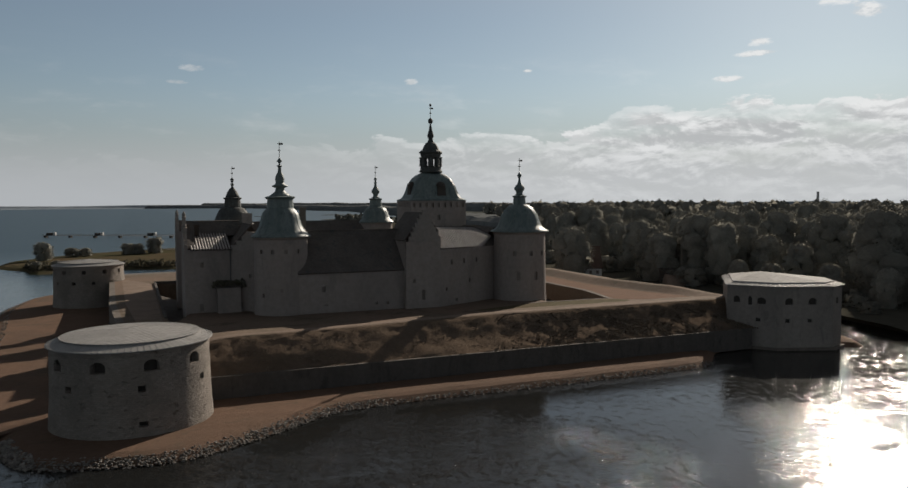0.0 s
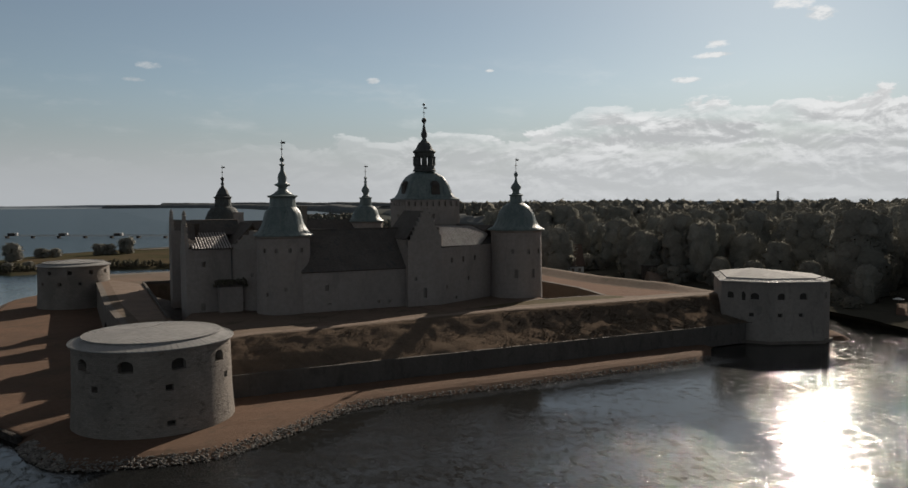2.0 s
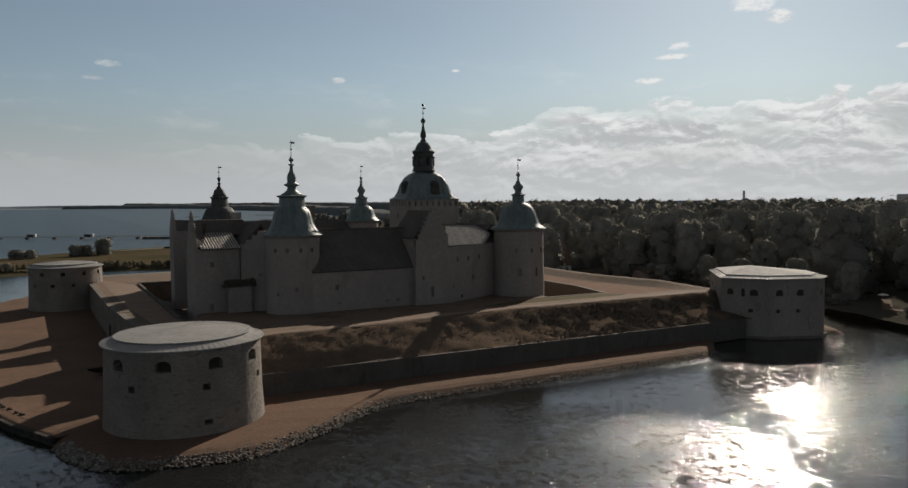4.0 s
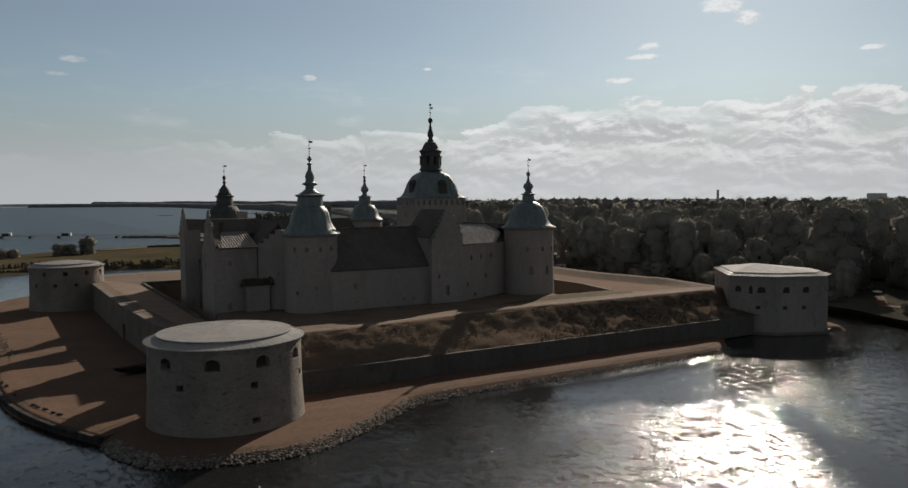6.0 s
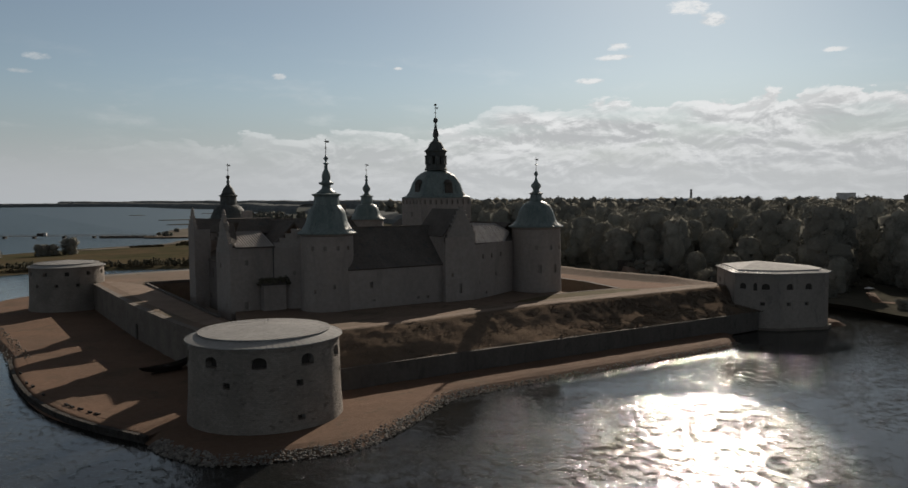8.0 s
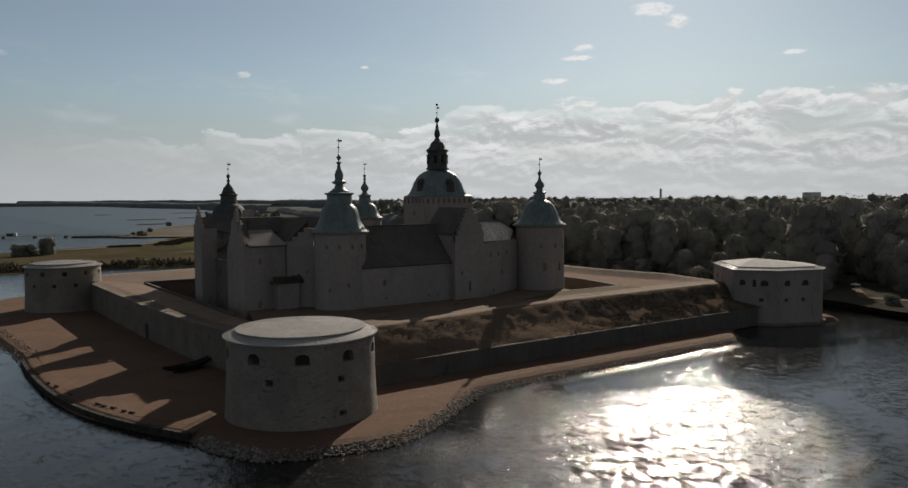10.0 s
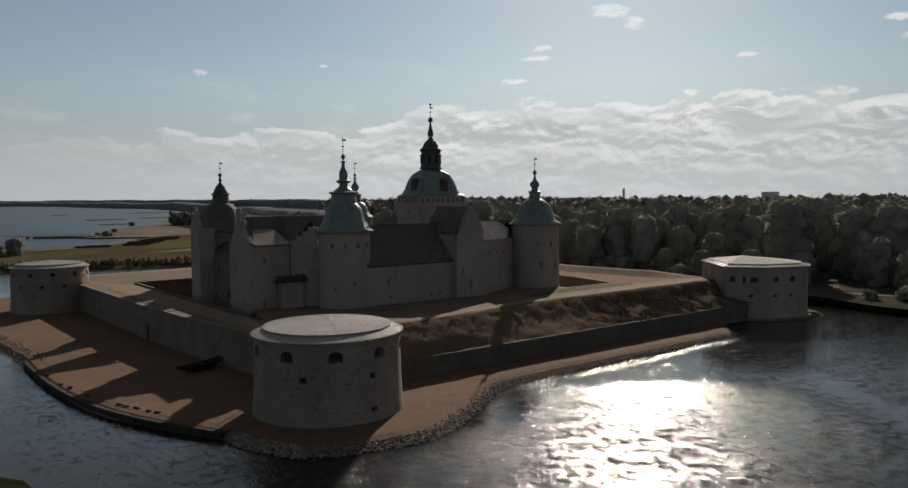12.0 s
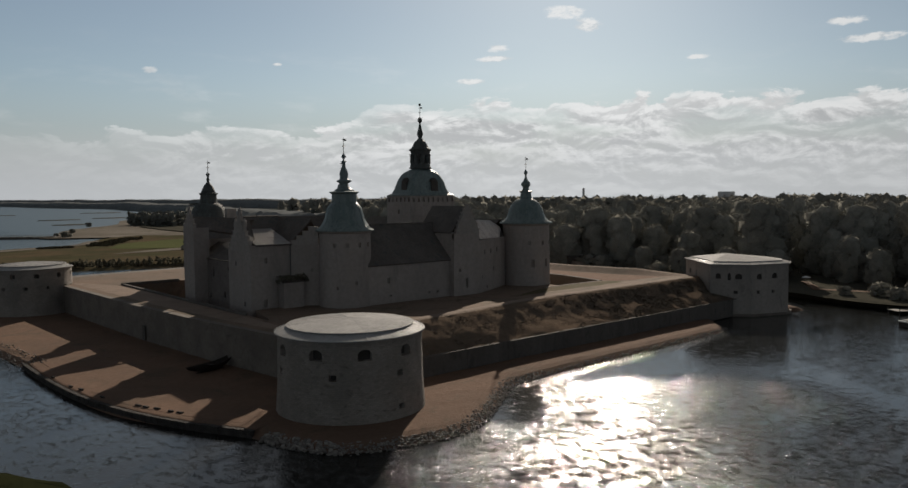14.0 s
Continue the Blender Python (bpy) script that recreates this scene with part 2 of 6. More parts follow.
def bastion_stone():
    """Coursed, pitted limestone round a turret: blocks run along the wall's curve."""
    m = bpy.data.materials.new("coursed_limestone")
    m.use_nodes = True
    n = Nodes(m.node_tree)
    co = n.add("ShaderNodeTexCoord").outputs["Object"]
    sep, flat = n.add("ShaderNodeSeparateXYZ"), n.add("ShaderNodeCombineXYZ")
    n.link(co, sep.inputs[0])
    n.link(n.math("MULTIPLY", n.math("ARCTAN2", sep.outputs[1], sep.outputs[0]), 10.0), flat.inputs[0])
    n.link(sep.outputs[2], flat.inputs[1])
    warp = n.add("ShaderNodeVectorMath", operation="ADD")
    jig = n.add("ShaderNodeTexNoise")
    jig.inputs["Scale"].default_value = 0.9
    n.link(flat.outputs[0], jig.inputs["Vector"])
    half = n.add("ShaderNodeVectorMath", operation="SCALE")
    half.inputs["Scale"].default_value = 0.35
    n.link(jig.outputs["Color"], half.inputs[0])
    n.link(flat.outputs[0], warp.inputs[0])
    n.link(half.outputs[0], warp.inputs[1])
    brick = n.add("ShaderNodeTexBrick")
    n.link(warp.outputs[0], brick.inputs["Vector"])
    for k, v in (("Scale", 1.0), ("Mortar Size", 0.025), ("Mortar Smooth", 0.6), ("Brick Width", 0.55), ("Row Height", 0.24)):
        brick.inputs[k].default_value = v
    brick.inputs["Color1"].default_value, brick.inputs["Color2"].default_value = (0.335, 0.295, 0.257, 1), (0.265, 0.233, 0.203, 1)
    brick.inputs["Mortar"].default_value = (0.235, 0.21, 0.185, 1)
    broad = n.noise(co, 0.22, 6.0, 0.6)
    run = n.add("ShaderNodeMapping")
    run.inputs["Scale"].default_value = (1.0, 2.4, 1.0)
    n.link(flat.outputs[0], run.inputs[0])
    pits = n.noise(run.outputs[0], 0.8, 7.0, 0.72)
    col = n.mix(n.ramp(broad, 0.35, 0.68, 0.0, 0.55), brick.outputs["Color"], (0.165, 0.146, 0.13))
    col = n.mix(n.ramp(pits, 0.60, 0.72, 0.0, 0.6), col, (0.072, 0.062, 0.054))
    col = n.mix(n.ramp(n.noise(flat.outputs[0], 1.7, 6.0, 0.7), 0.55, 0.72, 0.0, 0.5), col, (0.42, 0.378, 0.332))
    p = n.add("ShaderNodeBsdfPrincipled")
    n.link(col, p.inputs["Base Color"])
    p.inputs["Roughness"].default_value = 0.92
    p.inputs["Specular IOR Level"].default_value = 0.3
    high = n.math("SUBTRACT", n.math("ADD", n.math("MULTIPLY", n.noise(co, 2.2, 7.0, 0.7), 1.0), n.math("MULTIPLY", brick.outputs["Fac"], -0.25)), n.ramp(pits, 0.56, 0.66, 0.0, 0.6))
    bp = n.add("ShaderNodeBump")
    bp.inputs["Strength"].default_value, bp.inputs["Distance"].default_value = 1.0, 0.22
    n.link(high, bp.inputs["Height"])
    n.link(bp.outputs[0], p.inputs["Normal"])
    n.link(p.outputs[0], n.add("ShaderNodeOutputMaterial").inputs[0])
    return m


WATER = water_material()
TURRETSTONE = bastion_stone()
RENDER = material("grey_lime_render", (0.320, 0.281, 0.256), (0.263, 0.231, 0.212), 0.12, 1.2, 0.92, stain=(0.212, 0.189, 0.175), streak=0.35, bump=0.4, bump_scale=2.5, spec=0.2)
GABLE = material("pale_gable_stone", (0.319, 0.288, 0.263), (0.267, 0.241, 0.220), 0.2, 1.5, 0.92, stain=(0.208, 0.195, 0.185), bump=0.4, bump_scale=3, spec=0.2)
BRICKWALL = material("dark_brick_wall", (0.184, 0.157, 0.141), (0.151, 0.130, 0.119), 0.2, 2.0, 0.92, stain=(0.095, 0.087, 0.084), bump=0.4, bump_scale=4, spec=0.2)
SANDSTONE = material("brown_grey_stone", (0.306, 0.271, 0.242), (0.245, 0.219, 0.198), 0.2, 1.5, 0.92, stain=(0.181, 0.159, 0.144), streak=0.4, bump=0.7, bump_scale=1.8, spec=0.2)
FIELDSTONE = material("rough_fieldstone", (0.187, 0.161, 0.137), (0.134, 0.115, 0.099), 0.25, 1.5, 0.95, stain=(0.103, 0.092, 0.081), bump=0.9, bump_scale=1.6, spec=0.2)
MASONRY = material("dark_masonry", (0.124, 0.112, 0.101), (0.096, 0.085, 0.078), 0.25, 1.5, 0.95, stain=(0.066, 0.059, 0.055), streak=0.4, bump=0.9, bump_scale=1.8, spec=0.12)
COPPER = material("green_copper", (0.120, 0.158, 0.153), (0.185, 0.222, 0.216), 0.8, 2.4, 0.50, 0.0, stain=(0.062, 0.080, 0.080), streak=0.16, bump=0.3, bump_scale=1.5, spec=0.35)
DARK_COPPER = material("blackened_copper", (0.060, 0.064, 0.062), (0.090, 0.094, 0.090), 0.4, 2.0, 0.75, 0.0, stain=(0.10, 0.125, 0.12), bump=0.3, spec=0.3)
GILT = material("dark_metal", (0.06, 0.055, 0.05), (0.09, 0.08, 0.06), 1.0, 5.0, 0.5, 0.6, bump=0.1)
TILE = material("dark_roof_tile", (0.101, 0.088, 0.081), (0.130, 0.116, 0.105), 0.3, 2.5, 0.9, spec=0.12, bump=0.6, bump_scale=3, stain=(0.066, 0.069, 0.071))
PANTILE = material("grey_pantile", (0.450, 0.415, 0.394), (0.367, 0.335, 0.317), 0.5, 2.0, 0.42, bump=0.3, vary=0.12, stain=(0.210, 0.178, 0.168))
SHEET = material("grey_roof_sheet", (0.375, 0.365, 0.354), (0.320, 0.312, 0.302), 0.25, 1.2, 0.78, 0.0, stain=(0.254, 0.244, 0.236), bump=0.15, bump_scale=2, spec=0.05)
SEAM = material("roof_seam_metal", (0.28, 0.275, 0.265), (0.24, 0.235, 0.23), 0.5, 2.0, 0.5, 0.0, bump=0.1)
DARK = material("unlit_opening", (0.205, 0.180, 0.160), (0.230, 0.202, 0.180), 1.0, 4.0, 0.9, bump=0.1)
# Near-black base colour paints the darkness inside the embrasures onto their panes.
HOLE = material("embrasure_painted_dark", (0.050, 0.043, 0.037), (0.062, 0.053, 0.046), 1.0, 4.0, 0.95, bump=0.1)
DIRT = material("dry_turf", (0.166, 0.107, 0.077), (0.130, 0.089, 0.066), 0.07, 1.3, 0.95, stain=(0.094, 0.074, 0.055), bump=0.6, bump_scale=3, spec=0.04)
TURF = material("terrace_turf", (0.203, 0.148, 0.115), (0.151, 0.125, 0.098), 0.06, 1.0, 0.95, stain=(0.086, 0.078, 0.059), bump=0.5, bump_scale=3, spec=0.04)
PATH = material("gravel_path", (0.175, 0.099, 0.065), (0.140, 0.083, 0.056), 0.2, 3.0, 0.95, bump=0.4, bump_scale=8, spec=0.04)
BANK = material("weedy_bank", (0.155, 0.115, 0.086), (0.126, 0.097, 0.074), 0.16, 1.4, 0.95, stain=(0.102, 0.080, 0.061), bump=0.9, bump_scale=2.2, spec=0.0)
MEADOW = material("dry_meadow", (0.103, 0.078, 0.053), (0.054, 0.060, 0.034), 0.026, 0.25, 0.95, stain=(0.046, 0.047, 0.028), bump=0.4, bump_scale=1.5, spec=0.0)
STONE = material("shore_boulder", (0.186, 0.170, 0.151), (0.104, 0.096, 0.087), 0.6, 3.0, 0.85, bump=0.6, bump_scale=4, vary=0.35, island=0.35, spec=0.15)
QUAY = material("quay_stone", (0.055, 0.048, 0.043), (0.038, 0.035, 0.032), 0.5, 2.5, 0.9, bump=0.7, bump_scale=3, vary=0.25, spec=0.15)
LEAF = material("tree_leaf", (0.249, 0.242, 0.211), (0.211, 0.206, 0.180), 0.15, 1.0, 0.95, bump=0.0, vary=0.15, island=0.12, spec=0.0, through_light=0.03)
WEED = material("bank_weed", (0.166, 0.133, 0.104), (0.135, 0.112, 0.088), 0.2, 1.0, 0.95, bump=0.0, island=0.35, spec=0.0)
BARK = material("tree_bark", (0.10, 0.085, 0.07), (0.07, 0.06, 0.05), 0.8, 4.0, 0.95, bump=0.5)
# Aerial haze is mixed into the far wood's grey-blue base colour.
FARWOOD = material("haze_painted_wood", (0.187, 0.194, 0.194), (0.158, 0.167, 0.167), 0.01, 0.06, 0.95, bump=0.0, spec=0.0)
# The grove's leaf colour is paled so that haze is painted in.
MIDWOOD = material("haze_painted_grove", (0.195, 0.194, 0.173), (0.165, 0.167, 0.145), 0.05, 0.3, 0.95, bump=0.0, spec=0.0)
SANDY = material("pale_shore_ground", (0.200, 0.180, 0.155), (0.130, 0.116, 0.098), 0.02, 0.2, 0.95, stain=(0.085, 0.080, 0.058), bump=0.2, bump_scale=1.0, spec=0.0)
# Tree shade is painted into this darker grass colour.
PARKGRASS = material("shade_painted_grass", (0.083, 0.078, 0.063), (0.063, 0.061, 0.050), 0.05, 0.5, 0.95, bump=0.4, bump_scale=2, spec=0.0)
GREENGRASS = material("fresh_shore_grass", (0.052, 0.056, 0.027), (0.038, 0.042, 0.021), 0.2, 1.0, 0.95, bump=0.0, island=0.3, spec=0.0, through_light=0.5)
REED = material("dark_reed", (0.105, 0.087, 0.059), (0.075, 0.069, 0.045), 0.05, 0.6, 0.95, bump=0.5, bump_scale=1.5, island=0.3, spec=0.0)
# The coast is greyed in its base colour to paint in haze.
FARLAND = material("haze_painted_coast", (0.105, 0.110, 0.105), (0.085, 0.092, 0.088), 0.004, 0.02, 0.95, bump=0.0, spec=0.0)
# Distance haze is painted into this pale blue base colour.
PALELAND = material("haze_painted_land", (0.340, 0.380, 0.421), (0.304, 0.345, 0.383), 0.004, 0.02, 0.95, bump=0.0, spec=0.0)
TIMBER = material("tarred_timber", (0.05, 0.042, 0.035), (0.075, 0.06, 0.05), 0.6, 4.0, 0.8, bump=0.4)
GREYWOOD = material("weathered_wood", (0.26, 0.24, 0.22), (0.19, 0.18, 0.165), 0.6, 4.0, 0.85, bump=0.3)
WHITE = material("white_paint", (0.72, 0.71, 0.69), (0.64, 0.63, 0.61), 0.5, 3.0, 0.6, bump=0.1)
REDTILE = material("brown_roof_tile", (0.13, 0.085, 0.068), (0.10, 0.068, 0.056), 0.5, 3.0, 0.85, bump=0.4)
CARPAINT = material("dark_car_paint", (0.05, 0.055, 0.06), (0.04, 0.045, 0.05), 0.5, 2.0, 0.3, bump=0.0)
RUBBER = material("tyre_rubber", (0.02, 0.02, 0.02), (0.03, 0.03, 0.03), 1.0, 4.0, 0.9, bump=0.1)
ROAD = material("pale_gravel_road", (0.265, 0.205, 0.165), (0.215, 0.165, 0.132), 0.15, 2.0, 0.95, stain=(0.160, 0.125, 0.098), bump=0.3, bump_scale=6, spec=0.04)
LAWN = material("olive_lawn", (0.105, 0.096, 0.056), (0.120, 0.092, 0.058), 0.08, 1.2, 0.95, stain=(0.085, 0.070, 0.046), bump=0.4, bump_scale=4, spec=0.02)
FRESH = material("fresh_green_field", (0.100, 0.108, 0.052), (0.082, 0.090, 0.045), 0.03, 0.3, 0.95, bump=0.2, spec=0.0)
SCRUB = material("dark_willow_scrub", (0.131, 0.122, 0.093), (0.102, 0.097, 0.072), 0.05, 0.6, 0.95, bump=0.0, island=0.3, spec=0.0)
# Base colour lightened to paint distance haze onto the chimney and tank.
CONCRETE = material("haze_paled_concrete", (0.600, 0.600, 0.600), (0.500, 0.500, 0.500), 0.1, 0.8, 0.9, bump=0.2)


# ---- building helpers ----
rng = random.Random(4)
BASE = {}


def thing(name, label, category, at=(0, 0, 0), group="", kind=""):
    ob = tagged(new(name), label, category, group, kind)
    ob.location = at
    BASE[ob] = Vector(at)
    return ob


def part(name, bm, mat, parent=None, label="", smooth=False):
    """Links a bmesh in world places as one mesh object under parent."""
    base = BASE.get(parent, Vector((0, 0, 0)))
    bmesh.ops.translate(bm, verts=bm.verts, vec=-base)
    me = bpy.data.meshes.new(name)
    bm.to_mesh(me)
    bm.free()
    me.materials.append(mat)
    if smooth:
        me.shade_smooth()
    ob = new(name, me)
    ob.parent = parent
    BASE[ob] = base
    if label:
        ob["label"] = label
    return ob


def sheet(name, verts, faces, mat, parent=None, label="", smooth=False):
    base = BASE.get(parent, Vector((0, 0, 0)))
    me = bpy.data.meshes.new(name)
    me.from_pydata([tuple(Vector(v) - base) for v in verts], [], faces)
    me.materials.append(mat)
    if smooth:
        me.shade_smooth()
    ob = new(name, me)
    ob.parent = parent
    BASE[ob] = base
    if label:
        ob["label"] = label
    return ob


def box(bm, x0, x1, y0, y1, z0, z1, turn=None):
    m = Matrix.Translation(((x0 + x1) / 2, (y0 + y1) / 2, (z0 + z1) / 2)) @ Matrix.Diagonal((x1 - x0, y1 - y0, z1 - z0, 1))
    return bmesh.ops.create_cube(bm, size=1, matrix=turn @ m if turn else m)


def lathe(bm, cx, cy, profile, segs=32, sides=None, cap=True):
    """Turns a profile of (radius, z) about the upright axis at cx, cy. sides: (half width, half depth) scale for a square plan with soft corners."""
    rings = []
    for r, z in profile:
        ring = []
        for k in range(segs):
            a = 2 * math.pi * (k + 0.5) / segs
            ring.append(bm.verts.new((cx + r * math.cos(a), cy + r * math.sin(a), z)))
        rings.append(ring)
    for lo, hi in zip(rings, rings[1:]):
        for k in range(segs):
            bm.faces.new((lo[k], lo[(k + 1) % segs], hi[(k + 1) % segs], hi[k]))
    if cap:
        bm.faces.new(rings[-1])
        bm.faces.new(list(reversed(rings[0])))
    return bm


def prism(bm, outline, z0, z1):
    """An upright solid over a plan outline (anticlockwise)."""
    lo = [bm.verts.new((x, y, z0)) for x, y in outline]
    hi = [bm.verts.new((x, y, z1)) for x, y in outline]
    n = len(outline)
    for k in range(n):
        bm.faces.new((lo[k], lo[(k + 1) % n], hi[(k + 1) % n], hi[k]))
    bm.faces.new(hi)
    bm.faces.new(list(reversed(lo)))


def slab(bm, pts, thick):
    """A solid board: a flat polygon of 3D points, thickened along its normal, downwards."""
    pts = [Vector(p) for p in pts]
    nrm = (pts[1] - pts[0]).cross(pts[2] - pts[0]).normalized()
    hi = [bm.verts.new(p) for p in pts]
    lo = [bm.verts.new(p - nrm * thick) for p in pts]
    n = len(pts)
    bm.faces.new(hi)
    bm.faces.new(list(reversed(lo)))
    for k in range(n):
        bm.faces.new((lo[k], lo[(k + 1) % n], hi[(k + 1) % n], hi[k]))


def pierced(bm, us, vs, holes, place, inward, depth, arched=False):
    """A wall sheet over the parameters us x vs, pierced by holes (u0, u1, v0, v1) whose reveals go depth inwards."""
    us = sorted(set(us) | {h[0] for h in holes} | {h[1] for h in holes})
    vs = sorted(set(vs) | {h[2] for h in holes} | {h[3] for h in holes})
    grid = {(i, j): bm.verts.new(place(u, v)) for i, u in enumerate(us) for j, v in enumerate(vs)}
    for i in range(len(us) - 1):
        for j in range(len(vs) - 1):
            um, vm = (us[i] + us[i + 1]) / 2, (vs[j] + vs[j + 1]) / 2
            if not any(h[0] < um < h[1] and h[2] < vm < h[3] for h in holes):
                bm.faces.new((grid[i, j], grid[i + 1, j], grid[i + 1, j + 1], grid[i, j + 1]))
    for u0, u1, v0, v1 in (h for h in holes if arched and h[3] - h[2] > 1.2):
        um, rise = (u0 + u1) / 2, min(0.7, (v1 - v0) * 0.5)
        for corner in (u0, u1):
            arc = [bm.verts.new(place(um + (corner - um) * math.cos(t * math.pi / 8), v1 - rise + rise * math.sin(t * math.pi / 8))) for t in range(5)]
            tip = bm.verts.new(place(corner, v1))
            for p, q in zip(arc, arc[1:]):
                bm.faces.new((tip, p, q) if corner == u0 else (tip, q, p))
    for u0, u1, v0, v1 in holes:
        c = [(u0, v0), (u1, v0), (u1, v1), (u0, v1)]
        a = [bm.verts.new(place(u, v)) for u, v in c]
        b = [bm.verts.new(Vector(place(u, v)) + Vector(inward(u, v)) * depth) for u, v in c]
        for k in range(4):
            bm.faces.new((a[k], b[k], b[(k + 1) % 4], a[(k + 1) % 4]))
    bmesh.ops.remove_doubles(bm, verts=bm.verts, dist=0.001)


def pane(parent, place, inward, hole, depth, name="window", mat=None, label=""):
    """The leaf at the back of one opening, painted dark for the unlit inside, with a small arch of stone above."""
    u0, u1, v0, v1 = hole
    bm = bmesh.new()
    vs = [bm.verts.new(Vector(place(u, v)) + Vector(inward(u, v)) * (depth - 0.03)) for u, v in ((u0, v0), (u1, v0), (u1, v1), (u0, v1))]
    wv = [bm.verts.new(v.co + Vector(inward(u0, v0)) * 0.08) for v in vs]
    bm.faces.new(vs)
    for k in range(4):
        bm.faces.new((vs[k], wv[k], wv[(k + 1) % 4], vs[(k + 1) % 4]))
    return part(name, bm, mat or DARK, parent, label)


def round_wall(owner, cx, cy, prof, holes, mat, depth=0.5, segs=48, name="wall", window="window"):
    """A round wall of (z, radius) profile with openings (angle, half width in metres, z0, z1)."""
    zs = [z for z, _ in prof]

    def rad(z):
        return float(np.interp(z, zs, [r for _, r in prof]))

    def place(u, v):
        return (cx + rad(v) * math.cos(u), cy + rad(v) * math.sin(u), v)

    def inward(u, v):
        return (-math.cos(u), -math.sin(u), 0)
    cut = []
    for a, hw, z0, z1 in holes:
        r = rad(z0)
        u = radians(a) % (2 * math.pi)
        cut.append((u - hw / r, u + hw / r, z0, z1))
    bm = bmesh.new()
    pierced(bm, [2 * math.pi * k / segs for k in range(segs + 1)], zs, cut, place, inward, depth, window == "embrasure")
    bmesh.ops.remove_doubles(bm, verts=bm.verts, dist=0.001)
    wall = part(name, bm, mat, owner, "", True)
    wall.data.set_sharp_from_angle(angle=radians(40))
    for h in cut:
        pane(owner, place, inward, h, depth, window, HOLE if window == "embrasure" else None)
    return wall


def flat_wall(owner, p, q, z0, z1, holes, mat, depth=0.45, name="wall", window="window"):
    """An upright wall from p to q (plan), outside to the right of that way; holes as (along0, along1, z0, z1)."""
    p, q = Vector((*p, 0)), Vector((*q, 0))
    way = (q - p).normalized()
    nin = (-way.y, way.x, 0)

    def place(u, v):
        return (p.x + way.x * u, p.y + way.y * u, v)

    def inward(u, v):
        return nin
    bm = bmesh.new()
    pierced(bm, [0, (q - p).length], [z0, z1], holes, place, inward, depth, window == "embrasure")
    ob = part(name, bm, mat, owner)
    for h in holes:
        pane(owner, place, inward, h, depth, "door" if h[3] - h[2] > 2.2 and h[2] < 11 and window == "window" else window, HOLE if window == "embrasure" else None)
    return ob


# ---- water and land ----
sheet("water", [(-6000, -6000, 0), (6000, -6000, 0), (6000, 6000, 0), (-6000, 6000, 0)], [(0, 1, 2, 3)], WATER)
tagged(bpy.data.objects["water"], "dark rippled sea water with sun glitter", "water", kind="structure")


def smooth_loop(pts, steps=5):
    """A closed Catmull-Rom loop through plan points."""
    out, n = [], len(pts)
    for i in range(n):
        p0, p1, p2, p3 = (Vector(pts[(i + k) % n]) for k in (-1, 0, 1, 2))
        for s in range(steps):
            t = s / steps
            out.append(0.5 * ((2 * p1) + (p2 - p0) * t + (2 * p0 - 5 * p1 + 4 * p2 - p3) * t * t + (3 * p1 - p0 - 3 * p2 + p3) * t ** 3))
    return out


def inset(loop, d):
    n = len(loop)
    out = []
    for i in range(n):
        t = (loop[(i + 1) % n] - loop[i - 1]).normalized()
        out.append(loop[i] + Vector((-t.y, t.x)) * d)
    return out


def land(name, loop, rise, mat, label, lip=3.0, depth=1.2, rough=0.12):
    """A piece of low land: a shore that slopes out of the water, and a gently uneven top."""
    bm = bmesh.new()
    rings = []
    for d, z in ((-2.5, -depth), (0.0, 0.0), (lip * 0.5, rise * 0.75), (lip, rise)):
        rings.append([bm.verts.new((p.x, p.y, z + (rough * noise.noise((p.x * 0.3, p.y * 0.3, d)) if d > 0 else 0))) for p in inset(loop, d)])
    n = len(loop)
    for a, b in zip(rings, rings[1:]):
        for k in range(n):
            bm.faces.new((a[k], a[(k + 1) % n], b[(k + 1) % n], b[k]))
    edges = [e for e in bm.edges if e.is_boundary and all(v in set(rings[-1]) for v in e.verts)]
    bmesh.ops.triangle_fill(bm, edges=edges, use_beauty=True)
    bmesh.ops.recalc_face_normals(bm, faces=bm.faces)
    ob = part(name, bm, mat)
    return tagged(ob, label, "ground", kind="structure")


SHORE = [(133, 118), (137.5, 112.5), (141.5, 113.5), (146, 124), (147, 150), (148, 190), (146, 232), (120, 282), (60, 292), (10, 291), (-16, 289), (-28, 279), (-33, 258), (-34, 238), (-32, 214), (-30, 192),
         (-29, 176), (-29, 161), (-28.2, 146), (-26.6, 135), (-23.8, 126.7), (-20.9, 120), (-17, 112.5), (-15, 105.5), (-11.6, 99.2), (-4, 96.4), (4, 95.4), (11, 98.2), (19.3, 103.6), (26, 108), (33, 109.3), (43, 109.6),
         (56, 109.6), (70, 109.6), (84, 109.8), (94, 110), (99, 111.5), (103, 115), (108, 119.5), (117, 121.5), (126, 120.5)]
island_loop = smooth_loop(SHORE, 4)
land("ground", island_loop, 1.0, DIRT, "dry reddish turf berm at the foot of the ramparts", 2.6)

# the rampart: retaining wall, bank and terrace in front, curtain wall along the strait
TER = 8.0
rampart = thing("rampart", "earthen castle rampart with stone retaining walls", "rampart", kind="structure")


def ease(t):
    t = max(0.0, min(1.0, t))
    return t * t * (3 - 2 * t)


